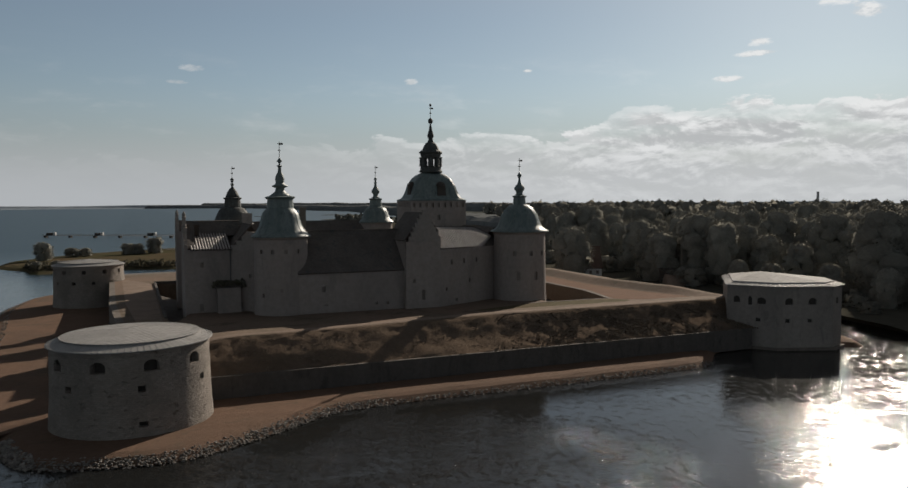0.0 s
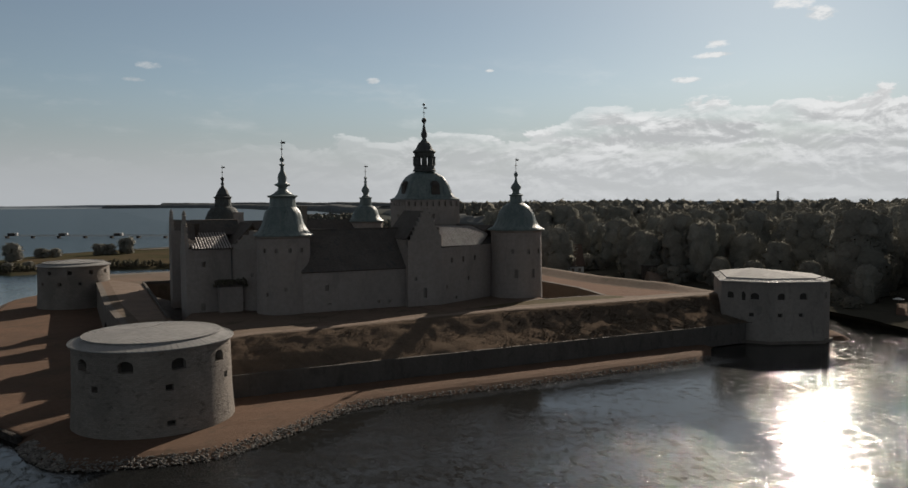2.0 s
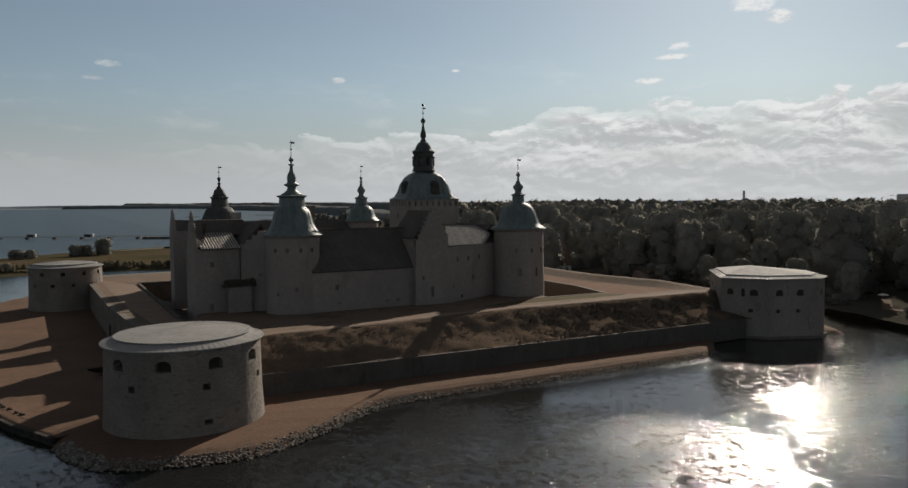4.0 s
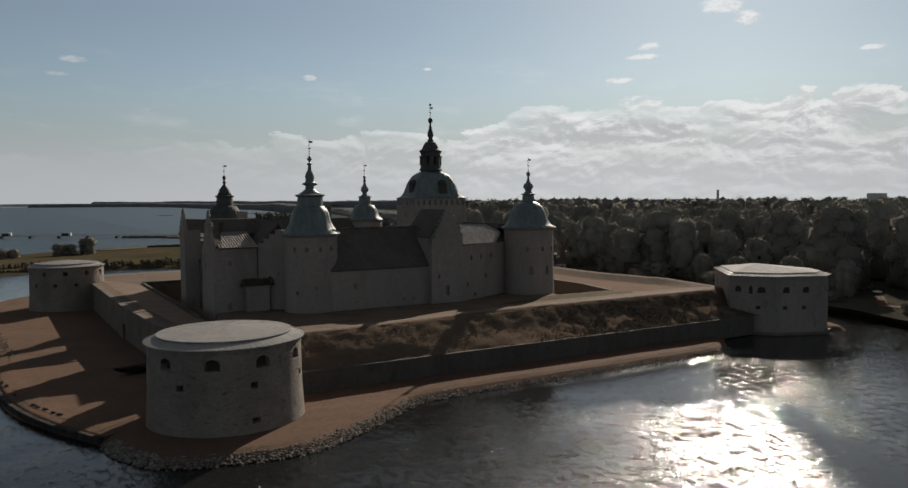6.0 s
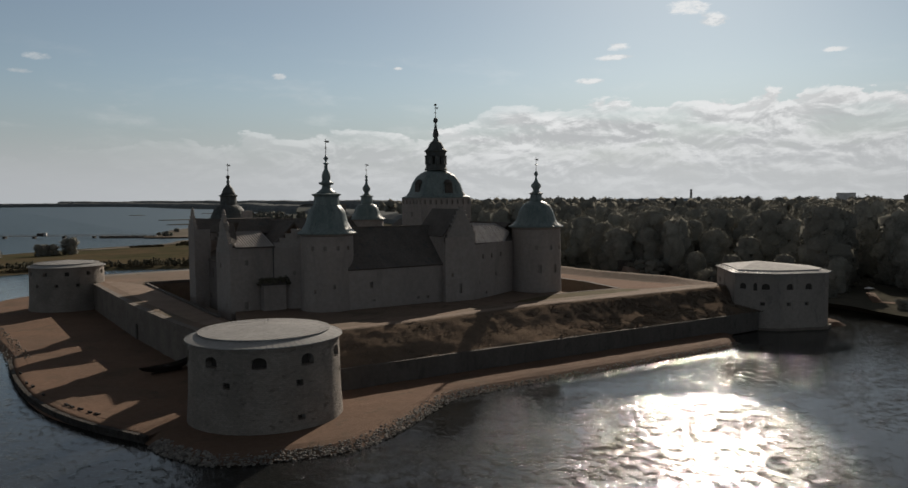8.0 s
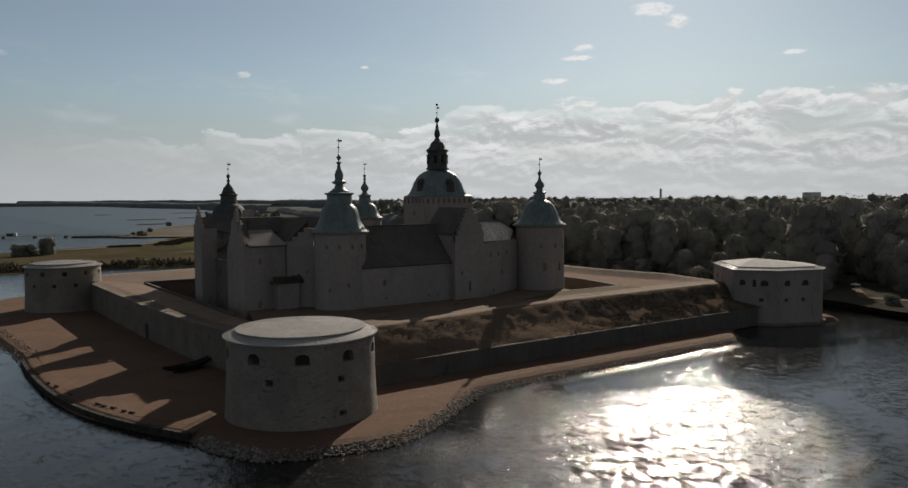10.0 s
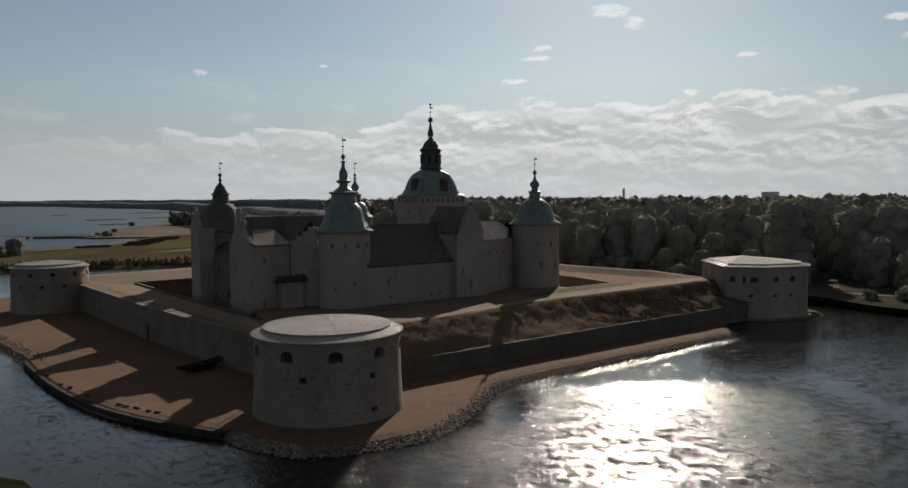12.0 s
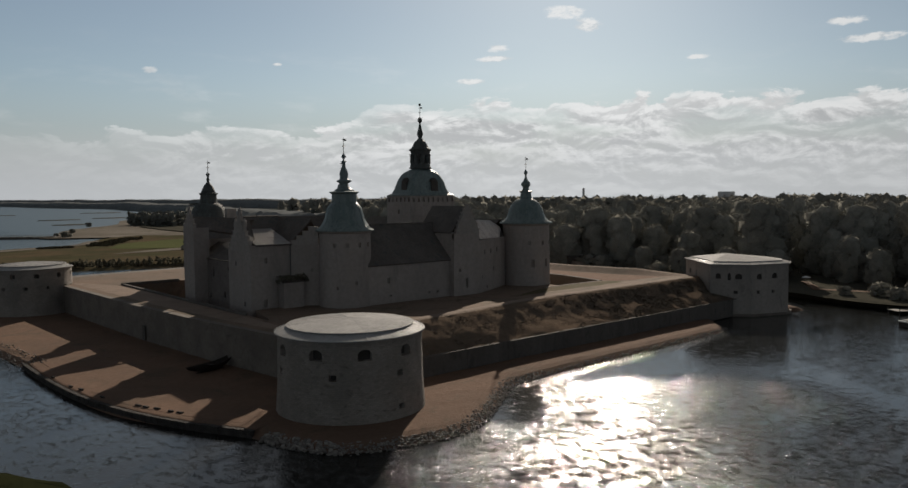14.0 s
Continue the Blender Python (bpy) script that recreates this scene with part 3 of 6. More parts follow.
def front_profile(x):
    """The rampart's section at x: foot of the bank, crest, and the fall to the terrace behind."""
    c = 127.2 + 4.2 * ease((x - 20) / 45)
    k = ease((x - 5) / 12)
    top = 8.1 + 1.0 * k
    return ((119.9, 4.35), (120.7, 4.6), (c - 5.6, 4.6 + (top - 4.6) * 0.33), (c - 3.0, 4.6 + (top - 4.6) * 0.68), (c - 1.2, top - 0.42), (c - 0.3, top - 0.06), (c + 0.6, top), (c + 1.8, top - 0.08),
            (c + 4.5, top - 0.35 * k), (c + 8.0, top - 0.7 * k), (c + 11.5, TER + 0.06), (c + 14.5, TER - 0.06))


def bank_sheet(name, first, last, mat, label, rough):
    verts, faces = [], []
    xs = [5 + 0.8 * k for k in range(155)]
    for x in xs:
        pr = front_profile(x)[first:last]
        fine = []
        for (y0, z0), (y1, z1) in zip(pr, pr[1:]):
            for s in range(4):
                fine.append((y0 + (y1 - y0) * s / 4, z0 + (z1 - z0) * s / 4))
        fine.append(pr[-1])
        for j, (y, z) in enumerate(fine):
            w = rough * min(1, j / 4, (len(fine) - 1 - j) / 3)
            verts.append((x, y + 0.25 * noise.noise((x * 0.15, z, 9)) * min(1, j), z + w * (0.40 * noise.noise((x * 0.22, y * 0.3, 1)) + 0.30 * noise.noise((x * 0.8, y * 0.9, 5)))))
    cols = len(fine)
    for i in range(len(xs) - 1):
        for j in range(cols - 1):
            a = i * cols + j
            faces.append((a, a + cols, a + cols + 1, a + 1))
    return sheet(name, verts, faces, mat, rampart, label, True)


bank_sheet("bank", 0, 6, BANK, "weedy dark grass bank", 1.0)
bank_sheet("crest", 5, 12, TURF, "worn dry turf along the crest", 0.12)
for k in range(22):
    bm = bmesh.new()
    x0 = 7 + 5.0 * k
    h = 4.42 + 0.10 * noise.noise((x0, 3, 0))
    prism(bm, [(x0, 119.3 + 0.05 * (k % 2)), (x0 + 5.0, 119.3 + 0.05 * (k % 2)), (x0 + 5.0, 120.1), (x0, 120.1)], 0.2, h)
    part("retaining_wall", bm, MASONRY, rampart, "low dark fieldstone retaining wall")
bm = bmesh.new()
WEST = [(-6.2, 246), (-5.6, 218), (-5.0, 188), (-3.0, 158), (-0.6, 138), (0.8, 124)]
prism(bm, WEST + [(x + 1.4, y) for x, y in reversed(WEST)], 0.4, TER + 0.02)
part("curtain_wall", bm, FIELDSTONE, rampart, "grey stone curtain wall")
# terrace: paved strip in the west, dry moat beside the castle in the east and north
bm = bmesh.new()
prism(bm, [(x + 1.2, y) for x, y in WEST] + [(12, 124), (12, 134), (128, 138), (127, 150), (126, 170), (130, 190), (131, 225), (118, 262), (40, 268), (-4, 262)], 0.3, 1.4)
part("core", bm, FIELDSTONE, rampart)


def turf(name, outline, z0, z1, mat, label=""):
    b = bmesh.new()
    prism(b, outline, z0, z1)
    return part(name, b, mat, rampart, label)


turf("terrace", [(x + 1.3, y) for x, y in WEST[:5]] + [(1.8, 128), (12, 136), (30, 138), (33, 149.6), (6.2, 152), (6.2, 232), (-3, 262), (-4.5, 250)], 1.4, TER, TURF, "dry turf terrace")
turf("terrace", [(30.05, 138), (56, 140.5), (126, 137.2), (127, 150), (126, 170), (106, 186), (105.5, 165), (102, 149.6), (33.05, 149.6)], 1.4, TER, TURF, "dry turf terrace")
turf("terrace", [(126, 170.05), (130, 190), (131, 225), (118, 262), (40, 268), (-2.9, 262), (6.25, 232), (106, 234), (106, 186.05)], 1.4, TER, TURF, "dry turf terrace")
turf("yard", [(6.3, 149.7), (87, 149.7), (87, 170), (12, 170)], 1.4, 7.9, TURF, "turf yard at the castle foot")
# sunken yard and moat floor: their shade is put into the dark masonry colour
turf("yard", [(6.3, 170.1), (12, 170.1), (12, 210), (6.3, 231)], 1.4, 5.0, MASONRY, "sunken yard coloured dark for shade")
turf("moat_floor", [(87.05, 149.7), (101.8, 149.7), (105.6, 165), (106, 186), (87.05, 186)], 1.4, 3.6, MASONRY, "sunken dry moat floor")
verts = [(x, y, TER + 0.03) for x, y in ((103.2, 148.6), (107.2, 164), (108.0, 186), (112, 205), (118, 204), (116, 186), (118, 168), (124, 156), (125.5, 146), (121, 141), (112, 142.5), (105, 146))]
sheet("path", verts, [tuple(range(len(verts)))], PATH, rampart, "worn reddish gravel round the dry moat")
def ground_patch(name, outline, mat, label, z):
    verts = [(p.x, p.y, z) for p in smooth_loop(outline, 3)]
    return sheet(name, verts, [tuple(range(len(verts)))], mat, rampart, label)


ground_patch("lawn", [(64, 142.6), (80, 148.2), (100, 147.8), (104, 143.2), (96, 141.6), (80, 141.5)], LAWN, "olive mown grass by the dry moat", TER + 0.07)
verts = [(x + 3.4, y, TER + 0.03) for x, y in WEST[:5]] + [(x, y, TER + 0.03) for x, y in ((4.6, 140), (5.2, 160), (5.3, 231), (-1.5, 246))]
sheet("road", verts, [tuple(range(len(verts)))], ROAD, rampart, "pale gravel road along the curtain wall")
# path along the crest
vs, fs = [], []
for k in range(120):
    x = 8 + 0.9 * k
    pr = front_profile(x)
    c, top = pr[6]
    for o, dz in ((-0.5, -0.02), (0.3, 0.05), (1.0, 0.06), (1.7, 0.0)):
        vs.append((x, c + o + 0.35 * noise.noise((x * 0.12, 0, o)), top + dz + 0.03))
    if k:
        for j in range(3):
            i0 = (k - 1) * 4 + j
            fs.append((i0, i0 + 4, i0 + 5, i0 + 1))
sheet("crest_path", vs, fs, ROAD, rampart, "trodden pale path on the crest", True)
# earthen bank along the park side
vs, fs = [], []
east = smooth_loop([(117, 236), (120, 205), (119, 180), (121, 162), (125, 146), (126, 138.5)], 6)[:30]
for k, p in enumerate(east):
    t = (east[min(k + 1, 29)] - east[max(k - 1, 0)]).normalized()
    out = Vector((-t.y, t.x))
    hgt = 1.5 * min(1, (29 - k) / 8)
    for o, z in ((-4.2, 0.02), (-3.0, 0.16), (-1.0, 0.85), (0.0, 1.0), (1.4, 0.98), (3.4, 0.4), (5.0, 0.0)):
        q = p + out * o
        vs.append((q.x, q.y, TER + 0.02 + hgt * z + 0.12 * noise.noise((q.x * 0.3, q.y * 0.3, 1)) * min(1, z * 2)))
    if k:
        for j in range(6):
            i0 = (k - 1) * 7 + j
            fs.append((i0, i0 + 1, i0 + 8, i0 + 7))
sheet("east_bank", vs, fs, TURF, rampart, "grassed earthen bank", True)
bm = bmesh.new()
prism(bm, [(101.9, 149.0), (102.6, 149.0), (106.5, 165), (107, 186), (106.2, 186), (105.7, 165.2)], 1.4, TER + 0.08)
prism(bm, [(80, 149.2), (101.85, 149.0), (101.85, 149.6), (80, 149.9)], TER - 0.5, TER + 0.06)
part("moat_parapet", bm, FIELDSTONE, rampart, "low stone parapet of the dry moat")
bm = bmesh.new()
prism(bm, [(5.6, 160), (6.25, 160), (6.25, 231.6), (5.6, 231.6)], TER - 0.2, TER + 0.42)
prism(bm, [(5.6, 231.62), (21, 231.62), (21, 232.2), (5.6, 232.2)], TER - 0.2, TER + 0.6)
part("road_parapet", bm, MASONRY, rampart, "low dark parapet beside the rampart road")
bm = bmesh.new()
box(bm, -5.12, -4.7, 184.3, 185.7, 1.2, 4.3)
lathe(bm, -4.95, 185, [(0.02, 4.2), (0.02, 4.9)], 6)
part("postern_door", bm, TIMBER, rampart, "small dark door in the curtain wall")
bm = bmesh.new()
prism(bm, [(20, 250), (-4, 250), (-4, 268), (40, 272)][::-1], 1.0, TER - 0.02)
part("core", bm, FIELDSTONE, rampart)


# ---- round gun bastions ----
def bastion(cx, cy, r, top, base, uppers, lowers, bottoms, label, seams, wide=0.95, tall=1.5):
    ob = thing("gun_bastion", label, "bastion", (cx, cy, base), "gun bastions of the castle")
    holes = [(a, wide, top - 1.25 - tall, top - 1.25) for a in uppers] + [(a, 0.5, top - 5.35, top - 4.5) for a in lowers] + [(a, 0.55, top - 9.8, top - 9.1) for a in bottoms]
    round_wall(ob, cx, cy, [(base - 1.5, r + 0.5), (base + 1, r + 0.3), (base + 4, r + 0.12), (top - 0.6, r), (top, r + 0.05)], holes, TURRETSTONE, 1.0, 64, "wall", "embrasure")
    bm = bmesh.new()
    lathe(bm, cx, cy, [(r - 0.5, top - 0.15), (r + 0.45, top - 0.12), (r + 0.45, top + 0.02), (r - 1.4, top + 0.62), (r - 2.6, top + 0.62)], 96)
    ring = part("roof_ring", bm, SHEET, ob, "grey sheet-metal eaves ring", False)
    bm = bmesh.new()
    lathe(bm, cx, cy, [(r - 1.42, top + 0.45), (r - 1.42, top + 0.70), (r - 1.22, top + 0.72), (r - 1.22, top + 0.82), (0.05, top + 1.52)], 96)
    part("roof_cap", bm, SHEET, ob, "low grey sheet-metal cone")
    bm = bmesh.new()
    box(bm, r - 1.38, r + 0.43, -0.035, 0.035, -0.03, 0.05)
    for v in bm.verts:
        v.co.z += 0.58 - (v.co.x - (r - 1.4)) / 1.85 * 0.56
    me = bpy.data.meshes.new("seam")
    bm.to_mesh(me)
    bm.free()
    me.materials.append(SEAM)
    for k in range(seams):
        s = new("seam", me)
        s.parent = ob
        s.matrix_basis = pose(0, 0, top - base, 0, 0, 360 * k / seams)
    # raised seams in four fields of parallel sheets
    for field in range(4):
        f0 = math.radians(90 * field + 24)
        ux, uy = math.cos(f0), math.sin(f0)
        span = (r - 1.32) * 0.70
        for k in range(-9, 10):
            off = k * 0.66
            if abs(off) > span:
                continue
            far = math.sqrt((r - 1.32) ** 2 - off ** 2)
            a, b = Vector((ux * abs(off) - uy * off, uy * abs(off) + ux * off)), Vector((ux * far - uy * off, uy * far + ux * off))
            za, zb = (top + 1.525 - 0.70 * v.length / (r - 1.22) - base for v in (a, b))
            d = Vector((*(b - a), zb - za))
            m2 = bmesh.new()
            box(m2, 0, d.length, -0.025, 0.025, -0.02, 0.028)
            m2.transform(Matrix.Translation((*a, za)) @ d.to_track_quat("X", "Z").to_matrix().to_4x4())
            me2 = bpy.data.meshes.new("seam")
            m2.to_mesh(me2)
            m2.free()
            me2.materials.append(SEAM)
            s = new("seam", me2)
            s.parent = ob
    return ob


bastion(-0.3, 114.2, 10.25, 12.1, 1.2, (-5, -41, -77, -113, -150, 173, 137), (-32, -84, -137, 170), (-83.5, 150), "round limestone gun bastion with grey sheet roof", 84)
bastion(-11.7, 249.0, 9.45, 12.95, 1.2, (-30, -62, -96, -130, -164), (-50, -80, -112, -146), (), "distant round stone gun bastion with grey roof", 72, 0.6, 1.1)


def angular_bastion():
    pts = [(115.2, 124.6), (120.9, 116.6), (131.6, 112.4), (136.6, 114.6), (140.8, 121), (139.5, 133), (127.4, 139.2)]
    top, base = 13.1, 0.0
    c = Vector((128, 125.5))
    ob = thing("gun_bastion", "angular pale stone bastion rising from the water", "bastion", (c.x, c.y, base), "gun bastions of the castle")
    n = len(pts)
    for k in range(n):
        p, q = Vector(pts[k]), Vector(pts[(k + 1) % n])
        length = (q - p).length
        holes = []
        if k == 0:
            holes = [(1.2, 2.5, 9.4, 10.8), (4.1, 4.9, 9.0, 10.9), (5.9, 7.6, 9.3, 10.7), (5.6, 6.6, 5.6, 6.4)]
        if k == 1:
            holes = [(1.6, 3.3, 9.3, 10.7), (6.4, 8.1, 9.3, 10.7), (1.7, 2.7, 5.6, 6.4), (6.3, 7.3, 5.6, 6.4)]
        if k == 6:
            holes = [(8.0, 8.9, 8.6, 10.8), (3.0, 4.2, 9.4, 10.8)]
        if k in (2, 3):
            holes = [(1.8, 3.2, 9.3, 10.7)]
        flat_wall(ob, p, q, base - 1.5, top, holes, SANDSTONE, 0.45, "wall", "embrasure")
    out = [c + (Vector(p) - c) * 1.045 for p in pts]
    inn = [c + (Vector(p) - c) * 0.88 for p in pts]
    bm = bmesh.new()
    e = [bm.verts.new((*p, top)) for p in out]
    e2 = [bm.verts.new((*p, top - 0.16)) for p in out]
    i1 = [bm.verts.new((*p, top + 0.5)) for p in inn]
    i0 = [bm.verts.new((*p, top - 0.16)) for p in inn]
    for k in range(n):
        j = (k + 1) % n
        for a, b in ((e2, e), (e, i1), (i0, e2)):
            bm.faces.new((a[k], a[j], b[j], b[k]))
    part("roof_ring", bm, SHEET, ob, "grey sheet-metal eaves")
    bm = bmesh.new()
    inn2 = [c + (Vector(p) - c) * 0.885 for p in pts]
    r0 = [bm.verts.new((*p, top + 0.45)) for p in inn2]
    r1 = [bm.verts.new((*p, top + 0.64)) for p in inn2]
    apex = bm.verts.new((c.x - 2, c.y + 1, top + 2.1))
    for k in range(n):
        j = (k + 1) % n
        bm.faces.new((r0[k], r0[j], r1[j], r1[k]))
        bm.faces.new((r1[k], r1[j], apex))
    part("roof_cap", bm, SHEET, ob, "low hipped sheet-metal roof")
    # stone apron at the water line
    bm = bmesh.new()
    lo = [c + (Vector(p) - c) * 1.06 for p in pts]
    prism(bm, [tuple(p) for p in lo], -1.2, 0.5)
    part("plinth", bm, FIELDSTONE, ob, "dark wet stone plinth")
    # seams across the eaves
    for k in range(n):
        j = (k + 1) % n
        count = max(3, int((out[j] - out[k]).length / 0.9))
        for s in range(count):
            t = (s + 0.5) / count
            a, b = inn[k].lerp(inn[j], t), out[k].lerp(out[j], t)
            m2 = bmesh.new()
            d = Vector((*(b - a), -0.5))
            box(m2, 0, d.length, -0.035, 0.035, -0.03, 0.022)
            m2.transform(Matrix.Translation((*a, top + 0.5)) @ d.to_track_quat("X", "Z").to_matrix().to_4x4())
            part("seam", m2, SEAM, ob)
    return ob


angular_bastion()


# ---- the castle ----
def vane(owner, cx, cy, z, top, size):
    bm = bmesh.new()
    lathe(bm, cx, cy, [(0.07, z), (0.05, top)], 8)
    rod = part("rod", bm, GILT, owner)
    bm = bmesh.new()
    box(bm, cx + 0.05, cx + size, cy - 0.03, cy + 0.03, top - 0.75, top - 0.35)
    box(bm, cx - size * 0.5, cx - 0.05, cy - 0.03, cy + 0.03, top - 0.62, top - 0.5)
    part("weathervane", bm, GILT, owner, "small dark metal weathervane")
    bm = bmesh.new()
    lathe(bm, cx, cy, [(0.04, z + (top - z) * 0.42 - 0.12), (0.3, z + (top - z) * 0.42), (0.34, z + (top - z) * 0.42 + 0.06), (0.04, z + (top - z) * 0.42 + 0.2)], 10)
    part("vane_ring", bm, GILT, owner)
    return rod


def tower(cx, cy, r, base, eave, windows, roof, lantern, spire, tip, roof_mat, label, wall_mat=None, segs=40):
    ob = thing("castle_tower", label, "tower", (cx, cy, base), "towers of the castle")
    round_wall(ob, cx, cy, [(base - 5.0, r + 0.35), (base + 3, r + 0.12), (eave - 5, r), (eave, r - 0.05)], windows, wall_mat or RENDER, 0.45, segs)
    bm = bmesh.new()
    lathe(bm, cx, cy, [(r - 0.1, eave - 0.5), (r + 0.25, eave - 0.2), (r + 0.3, eave)], segs)
    part("cornice", bm, GABLE, ob)
    bm = bmesh.new()
    lathe(bm, cx, cy, roof, segs)
    dome = part("dome", bm, roof_mat, ob, "bell-shaped copper roof", True)
    bm = bmesh.new()
    lathe(bm, cx, cy, lantern, 16)
    part("lantern", bm, roof_mat, ob)
    bm = bmesh.new()
    lathe(bm, cx, cy, spire, 14)
    part("spire", bm, roof_mat, ob, "turned copper spire", True)
    vane(ob, cx, cy, spire[-1][1] - 0.1, tip, 0.75)
    # standing seams of the copper
    for k in range(16):
        a = 2 * math.pi * k / 16
        m2 = bmesh.new()
        prev = None
        for rr, z in roof:
            p = [m2.verts.new((cx + (rr + o) * math.cos(a) - s * math.sin(a), cy + (rr + o) * math.sin(a) + s * math.cos(a), z)) for o, s in ((-0.02, -0.04), (0.05, -0.03), (0.05, 0.03), (-0.02, 0.04))]
            if prev:
                for q in range(3):
                    m2.faces.new((prev[q], prev[q + 1], p[q + 1], p[q]))
            prev = p
        part("roof_seam", m2, roof_mat, dome)
    return ob


tower(28.6, 159.5, 5.45, 7.6, 23.7, [(-118, 0.35, 20.4, 21.3), (-90, 0.35, 20.4, 21.3), (-62, 0.35, 20.4, 21.3), (-146, 0.35, 20.4, 21.3), (-100, 0.3, 12.6, 13.4), (-140, 0.3, 11.6, 12.4)],
      [(5.3, 23.7), (6.2, 23.72), (6.15, 23.92), (5.25, 24.55), (4.75, 25.3), (4.25, 26.3), (4.0, 27.4), (3.75, 28.4), (3.35, 29.0), (2.95, 29.45), (2.7, 29.7)],
      [(2.75, 29.6), (2.6, 31.4), (2.7, 31.5), (3.1, 31.75), (3.1, 31.95), (2.3, 32.1)],
      [(2.3, 32.1), (1.7, 32.5), (1.0, 33.1), (0.85, 33.7), (1.55, 34.05), (1.6, 34.3), (1.0, 34.5), (0.85, 34.9), (0.95, 35.6), (0.8, 36.3), (0.4, 37.1), (0.3, 38.0), (0.65, 38.35), (0.2, 38.5), (0.15, 38.8), (0.55, 39.3), (0.15, 39.9), (0.08, 40.2)],
      43.4, COPPER, "round grey castle tower with green copper bell roof")
tower(84.4, 159.6, 6.05, 7.6, 23.6, [(-128, 0.4, 18.2, 19.3), (-92, 0.4, 18.2, 19.3), (-60, 0.4, 18.2, 19.3), (-120, 0.45, 12.6, 14.6), (-80, 0.45, 12.6, 14.6)],
      [(5.9, 23.6), (6.85, 23.62), (6.8, 23.85), (5.7, 24.4), (5.0, 25.3), (4.6, 26.4), (4.2, 27.6), (3.5, 28.8), (2.6, 29.6), (1.9, 29.95), (1.5, 30.1)],
      [(1.5, 30.0), (1.4, 31.6), (1.7, 31.8), (1.7, 32.0), (1.2, 32.1)],
      [(1.2, 32.1), (0.75, 32.5), (0.85, 33.0), (1.25, 33.6), (1.15, 34.1), (0.6, 34.7), (0.3, 35.4), (0.22, 36.1), (0.45, 36.5), (0.5, 36.9), (0.2, 37.3), (0.08, 37.6)],
      40.8, COPPER, "round grey castle tower with pale copper dome")
tower(68.4, 222.0, 5.0, 7.0, 24.6, [], [(4.8, 24.6), (5.5, 24.62), (5.4, 24.85), (4.4, 25.6), (3.9, 26.8), (3.5, 28.0), (2.8, 29.0), (1.9, 29.4)],
      [(1.85, 29.3), (1.75, 31.3), (2.0, 31.6), (2.0, 31.8), (1.4, 31.9)],
      [(1.4, 31.9), (0.8, 32.4), (0.7, 32.9), (1.25, 33.7), (1.1, 34.4), (0.5, 35.3), (0.3, 36.2), (0.5, 36.6), (0.2, 37.0), (0.5, 37.7), (0.1, 38.2)],
      41.7, COPPER, "castle tower with pale copper bell roof behind the wings")
tower(26.8, 224.0, 5.0, 7.0, 24.6, [(-150, 0.4, 20, 21), (-115, 0.4, 20, 21), (-150, 0.4, 13, 14.4)],
      [(4.9, 24.6), (6.0, 24.62), (5.9, 24.85), (5.1, 25.6), (4.6, 26.8), (4.1, 28.0), (3.3, 29.1), (2.4, 29.5)],
      [(2.35, 29.4), (2.15, 31.7), (2.5, 31.9), (2.5, 32.2), (2.0, 32.3)],
      [(2.0, 32.3), (1.7, 33.0), (1.3, 34.0), (0.8, 34.6), (0.3, 35.3), (0.5, 36.0), (0.2, 36.3), (0.55, 37.4), (0.1, 37.8)],
      41.0, DARK_COPPER, "castle tower with blackened copper bell roof", BRICKWALL)


